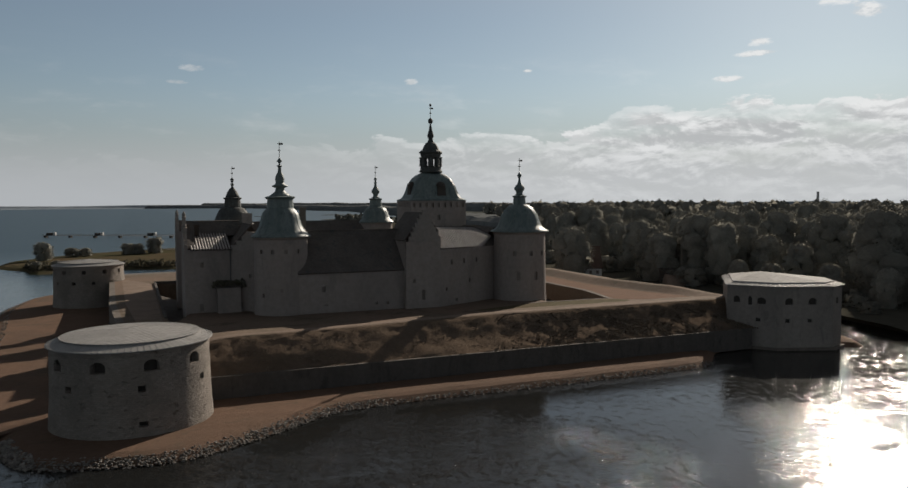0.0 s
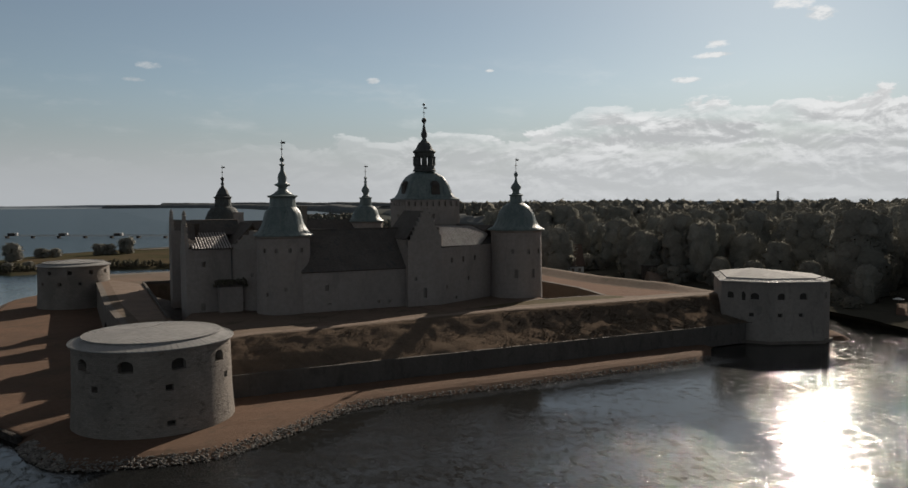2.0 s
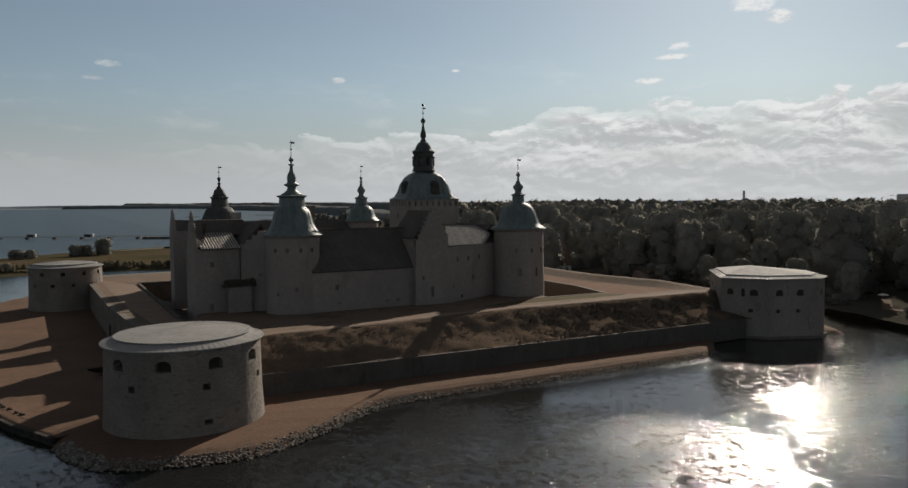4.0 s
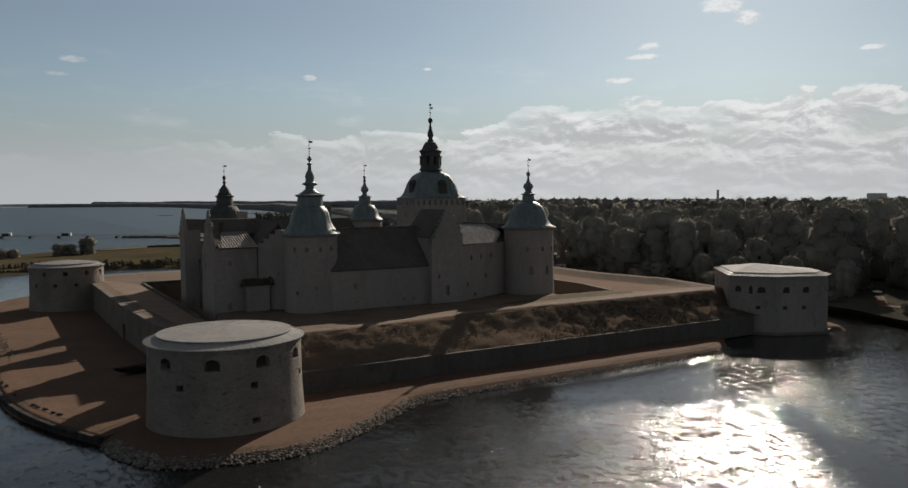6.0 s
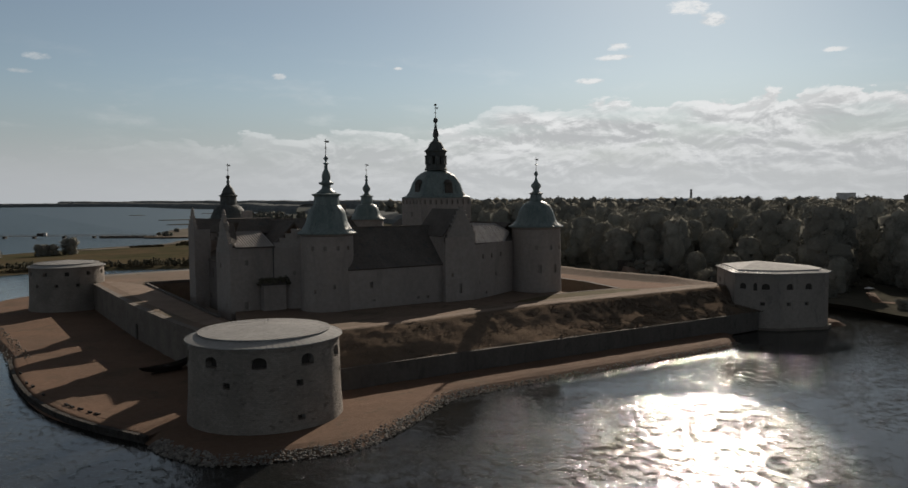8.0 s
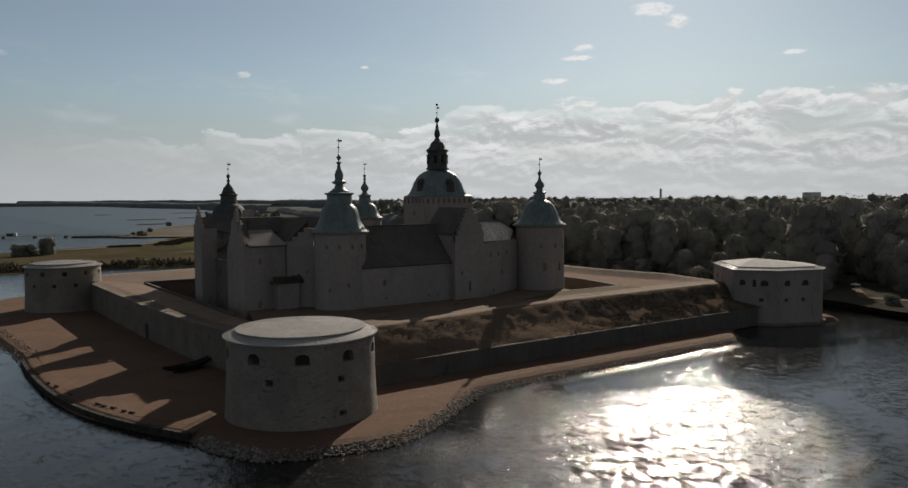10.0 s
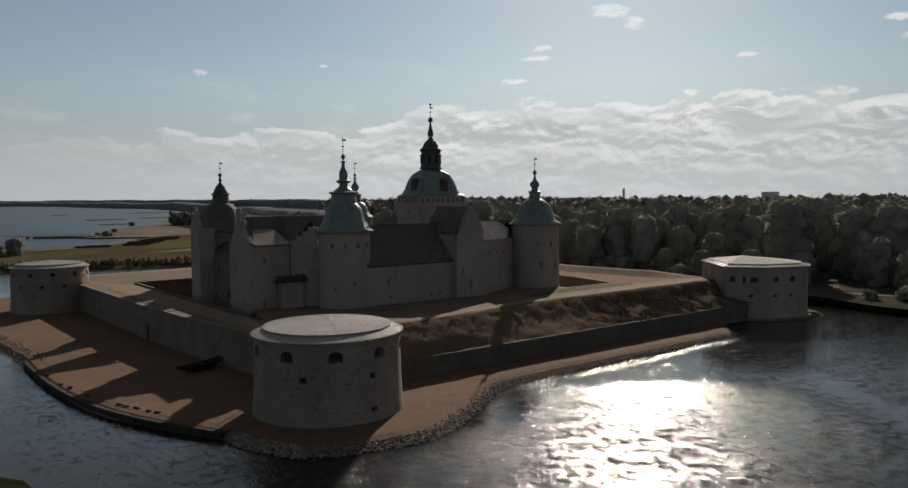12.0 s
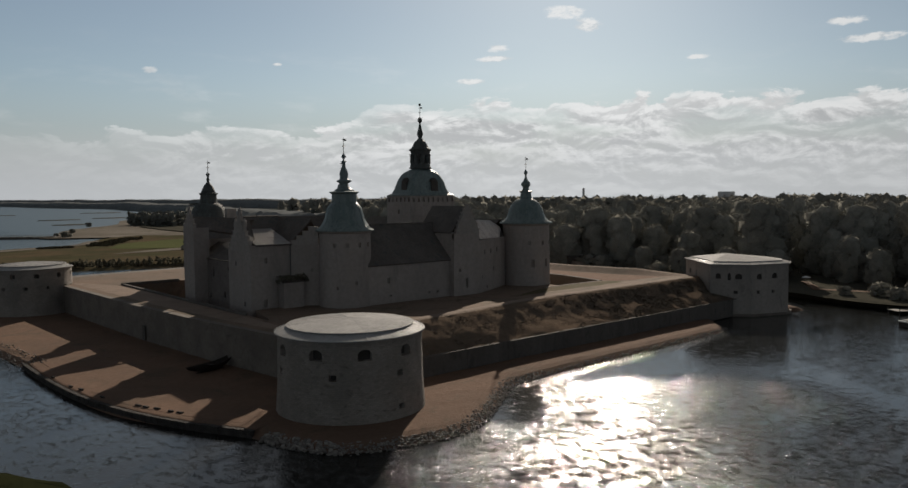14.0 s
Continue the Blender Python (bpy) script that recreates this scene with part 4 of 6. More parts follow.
def keep():
    cx, cy, hx, hy = 74.0, 190.2, 7.7, 5.5
    ob = thing("castle_keep", "tall square castle keep with domed copper roof and lantern", "tower", (cx, cy, 7.6))
    for p, q in (((cx - hx, cy - hy), (cx + hx, cy - hy)), ((cx + hx, cy - hy), (cx + hx, cy + hy)), ((cx + hx, cy + hy), (cx - hx, cy + hy)), ((cx - hx, cy + hy), (cx - hx, cy - hy))):
        length = (Vector(p) - Vector(q)).length
        count = 9 if length > 13 else 6
        step = length / count
        holes = [((k + 0.5) * step - 0.32, (k + 0.5) * step + 0.32, 29.3, 30.5) for k in range(count)] + [(length * 0.5 - 0.4, length * 0.5 + 0.4, 26.0, 27.2)]
        flat_wall(ob, p, q, 6, 31.0, holes, RENDER, 0.5)
    bm = bmesh.new()
    prof = [(0.97, 30.95), (1.06, 31.0), (1.06, 31.2), (0.92, 31.7), (0.84, 32.7), (0.79, 33.8), (0.74, 35.0), (0.68, 36.1), (0.60, 37.0), (0.50, 37.75), (0.36, 38.3), (0.22, 38.6)]
    rings = []
    for s, z in prof:
        ring = []
        for k in range(48):
            a = 2 * math.pi * (k + 0.5) / 48
            p = 10 if s > 0.7 else 7 if s > 0.5 else 4
            c, d = math.cos(a), math.sin(a)
            m = (abs(c) ** p + abs(d) ** p) ** (-1 / p)
            ring.append(bm.verts.new((cx + hx * s * c * m, cy + hy * s * d * m, z)))
        rings.append(ring)
    for lo, hi in zip(rings, rings[1:]):
        for k in range(48):
            bm.faces.new((lo[k], lo[(k + 1) % 48], hi[(k + 1) % 48], hi[k]))
    bm.faces.new(rings[-1])
    bm.faces.new(list(reversed(rings[0])))
    dome = part("dome", bm, COPPER, ob, "broad green copper bell roof")
    # dormers on the dome
    for ang, hw in ((-90, hx), (180, hy), (0, hy), (90, hx)):
        for side in (0.35,):
            a = radians(ang)
            u, v = Vector((math.cos(a), math.sin(a), 0)), Vector((-math.sin(a), math.cos(a), 0))
            dist = (hy if ang in (-90, 90) else hx) * 0.72
            p = Vector((cx, cy, 33.2)) + u * dist + v * side * hw * 0.42
            b2 = bmesh.new()
            rot = Matrix.Translation(p) @ Matrix.Rotation(a, 4, "Z")
            box(b2, -1.8, 1.0, -1.2, 1.2, -0.9, 1.6)
            for v in b2.verts:
                if v.co.z > 1:
                    v.co.y *= 0.82
            lathe(b2, 0.2, 0, [(1.2, 1.6), (1.35, 1.65), (1.1, 2.2), (0.6, 2.7), (0.1, 2.8)], 12)
            b2.transform(rot)
            part("dormer", b2, TIMBER, dome, "dark domed dormer")
    # open lantern
    bm = bmesh.new()
    lathe(bm, cx, cy, [(3.1, 38.5), (3.1, 38.9), (2.85, 39.1), (2.75, 39.9), (2.9, 40.05), (2.6, 40.15)], 16)
    part("lantern_base", bm, DARK_COPPER, ob)
    for k in range(8):
        a = 2 * math.pi * (k + 0.5) / 8
        b2 = bmesh.new()
        lathe(b2, cx + 2.3 * math.cos(a), cy + 2.3 * math.sin(a), [(0.76, 40.1), (0.70, 40.3), (0.68, 42.1), (0.85, 42.5)], 8)
        part("lantern_column", b2, DARK_COPPER, ob)
    bm = bmesh.new()
    lathe(bm, cx, cy, [(2.6, 42.3), (2.75, 43.3), (3.15, 43.7), (3.0, 43.95), (2.3, 44.5), (1.9, 45.4), (1.5, 46.1), (0.9, 46.5), (0.75, 46.9)], 16)
    part("lantern_roof", bm, DARK_COPPER, ob)
    bm = bmesh.new()
    lathe(bm, cx, cy, [(0.75, 46.8), (0.5, 47.3), (0.85, 48.0), (0.8, 48.6), (0.5, 49.6), (0.3, 50.8), (0.2, 51.3), (0.6, 51.7), (0.65, 52.2), (0.5, 52.6), (0.1, 52.9)], 14)
    part("spire", bm, DARK_COPPER, ob, "slender dark spire with a ball", True)
    vane(ob, cx, cy, 52.8, 56.0, 0.8)
    bm = bmesh.new()
    bmesh.ops.create_uvsphere(bm, u_segments=12, v_segments=8, radius=0.35, matrix=Matrix.Translation((cx, cy, 56.3)))
    part("top_ball", bm, GILT, ob, "", True)


keep()


def stepped(owner, along, across, z0, half, apex, steps, at, facing, mat, thick=0.7, left=True, right=True, label="stepped stone gable"):
    """A stepped gable wall. facing 'y': spread over x at y=across; 'x': spread over y at x=across. at: its middle."""
    bm = bmesh.new()
    for k in range(steps):
        w = half * (1 - k / steps)
        a = at - (w if left else half * 0.02)
        b = at + (w if right else half * 0.02)
        lo, hi = z0 + (apex - z0) * k / steps, z0 + (apex - z0) * (k + 1) / steps
        if facing == "y":
            box(bm, a, b, across, across + thick, lo, hi)
        else:
            box(bm, across, across + thick, a, b, lo, hi)
        # coping stones on each step
        for s, on in ((a, left), (b, right)):
            if on and k:
                c0, c1 = s - 0.12, s + 0.12
                if facing == "y":
                    box(bm, c0, c1, across - 0.08, across + thick + 0.08, hi - 0.02, hi + 0.14)
                else:
                    box(bm, across - 0.08, across + thick + 0.08, c0, c1, hi - 0.02, hi + 0.14)
    return part("gable", bm, mat, owner, label)


def pinnacle(owner, x, y, z, top):
    bm = bmesh.new()
    box(bm, x - 0.35, x + 0.35, y - 0.35, y + 0.35, z, z + (top - z) * 0.45)
    lathe(bm, x, y, [(0.5, z + (top - z) * 0.42), (0.5, z + (top - z) * 0.48), (0.3, z + (top - z) * 0.55), (0.42, z + (top - z) * 0.68), (0.3, z + (top - z) * 0.8), (0.1, top)], 10)
    part("pinnacle", bm, GABLE, owner)


def roof_slab(owner, pts, mat=None, thick=0.3, name="roof"):
    bm = bmesh.new()
    slab(bm, pts, thick)
    return part(name, bm, mat or TILE, owner)


def tiled_roof(owner, x0, x1, y0, z0, y1, z1):
    """Rows of pantile ridges running down a low slope that faces -y."""
    # Dark slab under pale ribs paints in the stripes of grazing sunlight.
    roof_slab(owner, [(x0, y0, z0), (x1, y0, z0), (x1, y1, z1), (x0, y1, z1)], TILE, 0.25)
    d = Vector((0, y0 - y1, z0 - z1))
    m2 = bmesh.new()
    lathe(m2, 0, 0, [(0.12, 0), (0.16, 0.05), (0.15, d.length * 0.5), (0.16, d.length)], 8)
    m2.transform(d.to_track_quat("Z", "Y").to_matrix().to_4x4())
    me = bpy.data.meshes.new("pantile")
    m2.to_mesh(me)
    m2.free()
    me.materials.append(PANTILE)
    k = x0 + 0.3
    base = BASE[owner]
    while k < x1:
        s = new("pantile", me)
        s.parent = owner
        s.matrix_basis = Matrix.Translation(Vector((k, y1, z1 + 0.03)) - base)
        k += 0.58


def south_wing():
    ob = thing("castle_wing", "long grey castle wing with steep dark tiled roof", "castle wing", (44, 160, 7.6), "wings of the castle")
    flat_wall(ob, (31, 154.6), (54.2, 154.6), 5.6, 16.7, [(4.9, 5.7, 12.2, 13.4), (16.2, 16.9, 9.0, 9.6), (18.6, 19.3, 9.0, 9.6), (5.4, 6.2, 9.3, 9.7)], RENDER)
    roof_slab(ob, [(31, 154.2, 16.3), (54.2, 154.2, 16.3), (56, 162.5, 24.6), (31, 162.5, 24.6)])
    roof_slab(ob, [(31, 162.5, 24.6), (60, 162.5, 24.6), (60, 171, 16.3), (31, 171, 16.3)])
    flat_wall(ob, (60, 170.6), (31, 170.6), 5.6, 16.7, [], RENDER)
    bm = bmesh.new()
    box(bm, 33.5, 34.7, 163.3, 164.5, 24, 29.8)
    box(bm, 33.4, 34.8, 163.2, 164.6, 29.4, 29.75)
    part("chimney", bm, BRICKWALL, ob, "dark brick chimney")
    bm = bmesh.new()
    for k in range(24):
        box(bm, 34 + k * 0.9, 34.87 + k * 0.9, 162.3, 162.7, 24.5, 24.8)
    part("ridge_tiles", bm, TILE, ob)


south_wing()


def south_block():
    ob = thing("castle_block", "projecting grey castle block with gable and pantile roof", "castle wing", (64, 156, 7.6), "wings of the castle")
    y = 153.2
    flat_wall(ob, (53.8, y), (61.8, y), 5.6, 20.9, [(3.6, 4.4, 9.6, 11.8), (1.5, 2.1, 13.4, 14.2)], RENDER, 0.5)
    # the front turns back towards the corner tower
    flat_wall(ob, (61.8, y), (79.4, 161.8), 5.6, 20.4, [(1.6, 2.1, 11.2, 12.0), (3.2, 3.9, 16.9, 18.0), (7.4, 8.1, 16.9, 18.0), (11.8, 12.5, 16.9, 18.0), (4.6, 5.5, 8.6, 9.3), (9.4, 10.0, 12.4, 13.4)], RENDER, 0.5)
    flat_wall(ob, (53.8, 166), (53.8, y), 5.6, 22.6, [], RENDER)
    bm = bmesh.new()
    box(bm, 53.8, 61.8, y, y + 0.7, 20.9, 22.2)
    part("gable_base", bm, RENDER, ob)
    bm = bmesh.new()
    box(bm, 54.4, 61.95, y - 0.12, y + 0.6, 22.2, 22.42)
    part("ledge", bm, GABLE, ob)
    stepped(ob, 0, y + 0.02, 22.42, 3.6, 28.9, 7, 58.2, "y", GABLE)
    roof_slab(ob, [(53.5, 166, 22.5), (53.5, y + 0.7, 22.5), (58.2, y + 0.7, 28.5), (58.2, 166, 28.5)])
    roof_slab(ob, [(58.2, 166, 28.5), (58.2, y + 0.7, 28.5), (61.7, y + 0.7, 24.4), (61.7, 166, 24.4)])
    # pantile slope along the turned front, hipped towards the tower
    # slab dark, ribs pale: grazing light and shade painted as two tones
    face = [(61.7, 153.0, 20.6), (74.7, 159.6, 20.3), (79.1, 163.7, 22.55), (73.8, 162.55, 24.8), (61.2, 156.4, 25.3)]
    bm = bmesh.new()
    slab(bm, face, 0.25)
    part("roof", bm, TILE, ob, "grey pantile roof slope")
    o = Vector(face[0])
    u = (Vector(face[1]) - o).normalized()
    nrm = u.cross(Vector(face[4]) - o).normalized()
    v = nrm.cross(u)
    flat = [((Vector(p) - o).dot(u), (Vector(p) - o).dot(v)) for p in face]
    k = 0.35
    while k < max(p[0] for p in flat):
        cuts = []
        for (a0, b0), (a1, b1) in zip(flat, flat[1:] + flat[:1]):
            if (a0 - k) * (a1 - k) < 0:
                cuts.append(b0 + (b1 - b0) * (k - a0) / (a1 - a0))
        if len(cuts) == 2 and abs(cuts[0] - cuts[1]) > 0.3:
            lo, hi = min(cuts), max(cuts)
            m2 = bmesh.new()
            lathe(m2, 0, 0, [(0.14, 0), (0.17, 0.05), (0.155, (hi - lo) * 0.5), (0.16, hi - lo)], 8)
            m2.transform(Matrix.Translation(o + u * k + v * lo + nrm * 0.03) @ v.to_track_quat("Z", "Y").to_matrix().to_4x4())
            part("pantile", m2, PANTILE, ob)
        k += 0.58
    roof_slab(ob, [(74.7, 159.6, 20.3), (80.4, 162.4, 20.3), (84, 168, 21.0), (79.1, 163.7, 22.55)])
    roof_slab(ob, [(61.2, 156.4, 25.25), (73.8, 162.55, 24.75), (79.1, 163.7, 22.5), (84, 172, 19.5), (61.2, 172, 19.5)])


south_block()


def west_wing():
    ob = thing("castle_wing", "weathered castle west wing with stepped gables and pinnacles", "castle wing", (15, 180, 7.6), "wings of the castle")
    x, y = 10.0, 165.8
    flat_wall(ob, (x, 200), (x, 194.2), 5.4, 24.0, [], RENDER)
    mx = 13.2
    flat_wall(ob, (mx, 194.2), (mx, 176), 5.4, 17.0, [(2.8, 3.7, 12.8, 15.0), (10.8, 11.5, 14.6, 15.6), (0.9, 1.8, 7.8, 9.0), (8.6, 9.5, 8.4, 9.8)], BRICKWALL)
    flat_wall(ob, (x, 194.2), (mx + 0.5, 194.2), 5.4, 24.0, [], RENDER)
    flat_wall(ob, (mx + 0.5, 176), (x, 176), 5.4, 20.2, [], RENDER)
    roof_slab(ob, [(mx - 0.3, 194.2, 16.9), (mx - 0.3, 176.1, 16.9), (18.6, 176.1, 20.3), (18.6, 200, 20.3), (mx, 200, 16.9)])
    roof_slab(ob, [(18.6, 200, 20.3), (18.6, 178, 20.3), (25, 178, 16.5), (25, 200, 16.5)])
    flat_wall(ob, (x, 176), (x, y), 5.4, 19.8, [(3.0, 3.8, 16.6, 17.6), (6.8, 7.6, 8.4, 9.4)], RENDER)
    flat_wall(ob, (x, y), (19.2, y + 0.4), 5.4, 21.1, [(3.1, 3.8, 17.3, 18.4), (2.8, 3.7, 8.2, 9.8)], RENDER)
    flat_wall(ob, (19.2, y + 0.4), (25.2, 162.0), 5.4, 20.8, [(1.6, 2.5, 12.7, 13.4), (1.7, 2.6, 8.4, 9.8), (4.2, 4.8, 15.0, 15.8)], RENDER)
    flat_wall(ob, (30, 200), (10.0, 200), 5.4, 21, [], RENDER)
    # west gables
    stepped(ob, 0, x + 0.02, 19.8, 5.0, 27.0, 7, 170.9, "x", GABLE, label="pale stepped gable with small pinnacles")
    for k, (yy, z0, z1) in enumerate(((170.9, 26.8, 29.0), (168.9, 24.8, 26.6), (172.9, 24.8, 26.6))):
        pinnacle(ob, x + 0.4, yy, z0, z1)
    stepped(ob, 0, x + 0.02, 24.0, 2.9, 27.0, 3, 197.1, "x", GABLE)
    pinnacle(ob, x + 0.4, 197.1, 26.9, 29.2)
    # half gable rising towards the tower
    bm = bmesh.new()
    p, q = Vector((19.2, y + 0.4)), Vector((25.2, 162.0))
    way = (q - p).normalized()
    turn = Matrix.Translation((p.x, p.y, 0)) @ Matrix.Rotation(math.atan2(way.y, way.x), 4, "Z")
    for k in range(4):
        box(bm, 0.15 + k * 1.25, 5.9, 0.02, 0.7, 20.8 + 0.95 * k, 20.8 + 0.95 * (k + 1), turn)
        box(bm, 0.05 + k * 1.25, 1.45 + k * 1.25, -0.06, 0.78, 20.8 + 0.95 * (k + 1) - 0.02, 20.8 + 0.95 * (k + 1) + 0.1, turn)
    part("gable", bm, GABLE, ob, "stepped half gable")
    tiled_roof(ob, 11.2, 19.4, y - 0.25, 21.1, 174.6, 24.0)
    roof_slab(ob, [(10.7, 177.5, 20.0), (10.7, 170.9, 26.4), (13.5, 170.9, 26.4), (13.5, 177.5, 20.0)])
    roof_slab(ob, [(10.7, 170.9, 26.4), (10.7, 166.5, 21.2), (12.4, 168.5, 22.3), (12.4, 170.9, 26.4)])
    roof_slab(ob, [(12.4, 174.5, 23.6), (22.4, 174.5, 23.6), (22.4, 176.9, 26.9), (12.4, 176.9, 26.9)])
    roof_slab(ob, [(12.4, 176.9, 26.9), (22.4, 176.9, 26.9), (22.4, 179.6, 20.0), (13.4, 179.6, 18.6)])
    roof_slab(ob, [(18.9, 178, 20.9), (18.9, 166.4, 20.9), (23.3, 164.2, 26.3), (23.3, 178, 26.3)])
    roof_slab(ob, [(23.3, 178, 26.3), (23.3, 164.2, 26.3), (28, 166, 20), (28, 178, 20)])
    roof_slab(ob, [(10.7, 200, 24.0), (10.7, 197.1, 26.6), (22, 197.1, 26.0), (22, 200, 22.0)])
    roof_slab(ob, [(10.7, 197.1, 26.6), (10.7, 194.2, 24.0), (22, 194.2, 22.0), (22, 197.1, 26.0)])
    # small roofed annex at the foot
    bm = bmesh.new()
    prism(bm, [(16.2, 163.6), (20.9, 163.6), (20.9, 166.6), (16.2, 166.6)], 5.5, 13.4)
    part("annex_wall", bm, RENDER, ob)
    roof_slab(ob, [(15.9, 163.3, 13.4), (21.2, 163.3, 13.4), (21.2, 166.4, 14.6), (15.9, 166.4, 14.6)], TILE, 0.25, "annex_roof")
    r = random.Random(3)
    vs, fs = [], []
    for k in range(700):
        c = Vector((r.uniform(15.2, 22.0), r.uniform(162.9, 165.6), 0))
        c.z = 14.0 + 0.9 * noise.noise((c.x * 0.8, c.y * 0.8, 2)) + r.uniform(-0.5, 0.5)
        d = Vector((r.gauss(0, 1), r.gauss(0, 1), r.gauss(0, 1))).normalized()
        e = d.orthogonal().normalized() * r.uniform(0.12, 0.26)
        g = d.cross(e)
        k0 = len(vs)
        vs += [tuple(c + e), tuple(c + g * 0.7), tuple(c - e), tuple(c - g * 0.7)]
        fs.append((k0, k0 + 1, k0 + 2, k0 + 3))
    sheet("ivy", vs, fs, SCRUB, ob, "dark ivy over the annex roof")
    bm = bmesh.new()
    lathe(bm, 19.15, y + 0.2, [(0.09, 7.6), (0.09, 21)], 8)
    part("drainpipe", bm, DARK_COPPER, ob)


west_wing()


def rear_wings():
    ob = thing("castle_wing", "dark-roofed rear wing of the castle", "castle wing", (48, 222, 7.6), "wings of the castle")
    flat_wall(ob, (66, 216), (28, 216), 5.4, 19, [], RENDER)
    flat_wall(ob, (28, 229), (66, 229), 5.4, 19, [], RENDER)
    flat_wall(ob, (21.5, 229), (21.5, 200), 5.4, 19, [], RENDER)
    roof_slab(ob, [(22, 215.6, 18.8), (70, 215.6, 18.8), (70, 222.5, 25.4), (22, 222.5, 25.4)])
    roof_slab(ob, [(22, 222.5, 25.4), (70, 222.5, 25.4), (70, 229.4, 18.8), (22, 229.4, 18.8)])
    roof_slab(ob, [(21.2, 229, 18.8), (21.2, 200, 18.8), (25, 200, 22.6), (25, 222, 24.6)])
    bm = bmesh.new()
    box(bm, 28.4, 31.0, 216.2, 217.6, 20, 27.9)
    part("chimney", bm, GABLE, ob, "broad pale chimney")
    ob = thing("castle_wing", "dark-roofed east wing of the castle", "castle wing", (83, 195, 7.6), "wings of the castle")
    flat_wall(ob, (90, 160), (90, 222), 5.4, 18.5, [], RENDER)
    flat_wall(ob, (72, 222), (72, 166), 5.4, 18.5, [], RENDER)
    flat_wall(ob, (90, 222), (72, 222), 5.4, 18.5, [], RENDER)
    roof_slab(ob, [(71.6, 224, 18.3), (71.6, 166, 18.3), (81, 166, 24.6), (81, 224, 24.6)])
    roof_slab(ob, [(81, 224, 24.6), (81, 160, 24.6), (90.4, 160, 18.3), (90.4, 224, 18.3)])


rear_wings()


# ---- the shore ----
def stone_mesh(seed, size):
    r = random.Random(seed)
    bm = bmesh.new()
    bmesh.ops.create_icosphere(bm, subdivisions=1, radius=size)
    for v in bm.verts:
        v.co *= r.uniform(0.75, 1.15)
        v.co.z *= 0.62
    me = bpy.data.meshes.new("boulder")
    bm.to_mesh(me)
    bm.free()
    me.materials.append(STONE)
    return me


revetment = thing("stone_revetment", "bank of loose grey boulders along the water's edge", "boulders", kind="structure")
boulders = [stone_mesh(k, 0.17 + 0.035 * k) for k in range(7)]
count = 0
spill_v, spill_f = [], []
ico = bmesh.new()
bmesh.ops.create_icosphere(ico, subdivisions=1, radius=1)
ico_v = [v.co.copy() for v in ico.verts]
ico_f = [tuple(v.index for v in f.verts) for f in ico.faces]
ico.free()
rs = random.Random(9)
n = len(island_loop)
for i in range(n):
    p, q = island_loop[i], island_loop[(i + 1) % n]
    west = p.x < -20 and 177 < p.y < 262
    if not west and not (p.y < 118 and -17 < p.x < 100):
        continue
    length = (q - p).length
    tang = (q - p).normalized()
    norm = Vector((-tang.y, tang.x))
    near = -17 < p.x < 34
    for s in range(int(length * (26.0 if near else 8.0 if west else 8.0))):
        d = rs.uniform(-0.7, 1.7 if near else 3.5 if west else 0.9)
        c = p + tang * rs.uniform(0, length) + norm * d
        z = max(-0.15, 0.25 + d * 0.3) + rs.uniform(-0.1, 0.12)
        if near and count < 300 and d > -0.5:
            ob = new("boulder", rs.choice(boulders))
            ob.parent = revetment
            ob.matrix_basis = pose(c.x, c.y, z, rs.uniform(-20, 20), rs.uniform(-20, 20), rs.uniform(0, 360))
            count += 1
        else:
            k0, sz = len(spill_v), rs.uniform(0.10, 0.25)
            for v in ico_v:
                w = v * sz * rs.uniform(0.75, 1.15)
                spill_v.append((c.x + w.x, c.y + w.y, z + w.z * 0.6))
            spill_f += [tuple(k0 + j for j in f) for f in ico_f]
tagged(sheet("boulder_spill", spill_v, spill_f, STONE, revetment), kind="stuff")

# quay of dark blocks along the strait
quay = thing("sea_wall", "low curved sea wall of dark stone blocks", "sea wall", kind="structure")
line = [Vector(p) for p in ((-29.0, 178), (-29.1, 168), (-28.8, 157), (-27.9, 146), (-26.3, 136.5), (-23.9, 128), (-21.2, 121.2), (-18.2, 115.4), (-16.6, 112.2))]
dense = []
for i in range(len(line) - 1):
    p0, p1, p2, p3 = line[max(0, i - 1)], line[i], line[i + 1], line[min(len(line) - 1, i + 2)]
    for s in range(12):
        t = s / 12
        dense.append(0.5 * ((2 * p1) + (p2 - p0) * t + (2 * p0 - 5 * p1 + 4 * p2 - p3) * t * t + (3 * p1 - p0 - 3 * p2 + p3) * t ** 3))
fill_v, fill_f = [], []
for k, p in enumerate(dense):
    t = (dense[min(k + 1, len(dense) - 1)] - dense[max(k - 1, 0)]).normalized()
    nrm = Vector((-t.y, t.x))
    for o, z in ((0.25, 0.2), (0.28, 0.84), (1.2, 0.92), (3.4, 1.03), (4.6, 0.9)):
        q = p + nrm * o
        fill_v.append((q.x, q.y, z + 0.05 * noise.noise((q.x, q.y, 0))))
    if k:
        for j in range(4):
            fill_f.append(((k - 1) * 5 + j, k * 5 + j, k * 5 + j + 1, (k - 1) * 5 + j + 1))
sheet("backfill", fill_v, fill_f, DIRT, quay, "dry turf behind the wall", True)
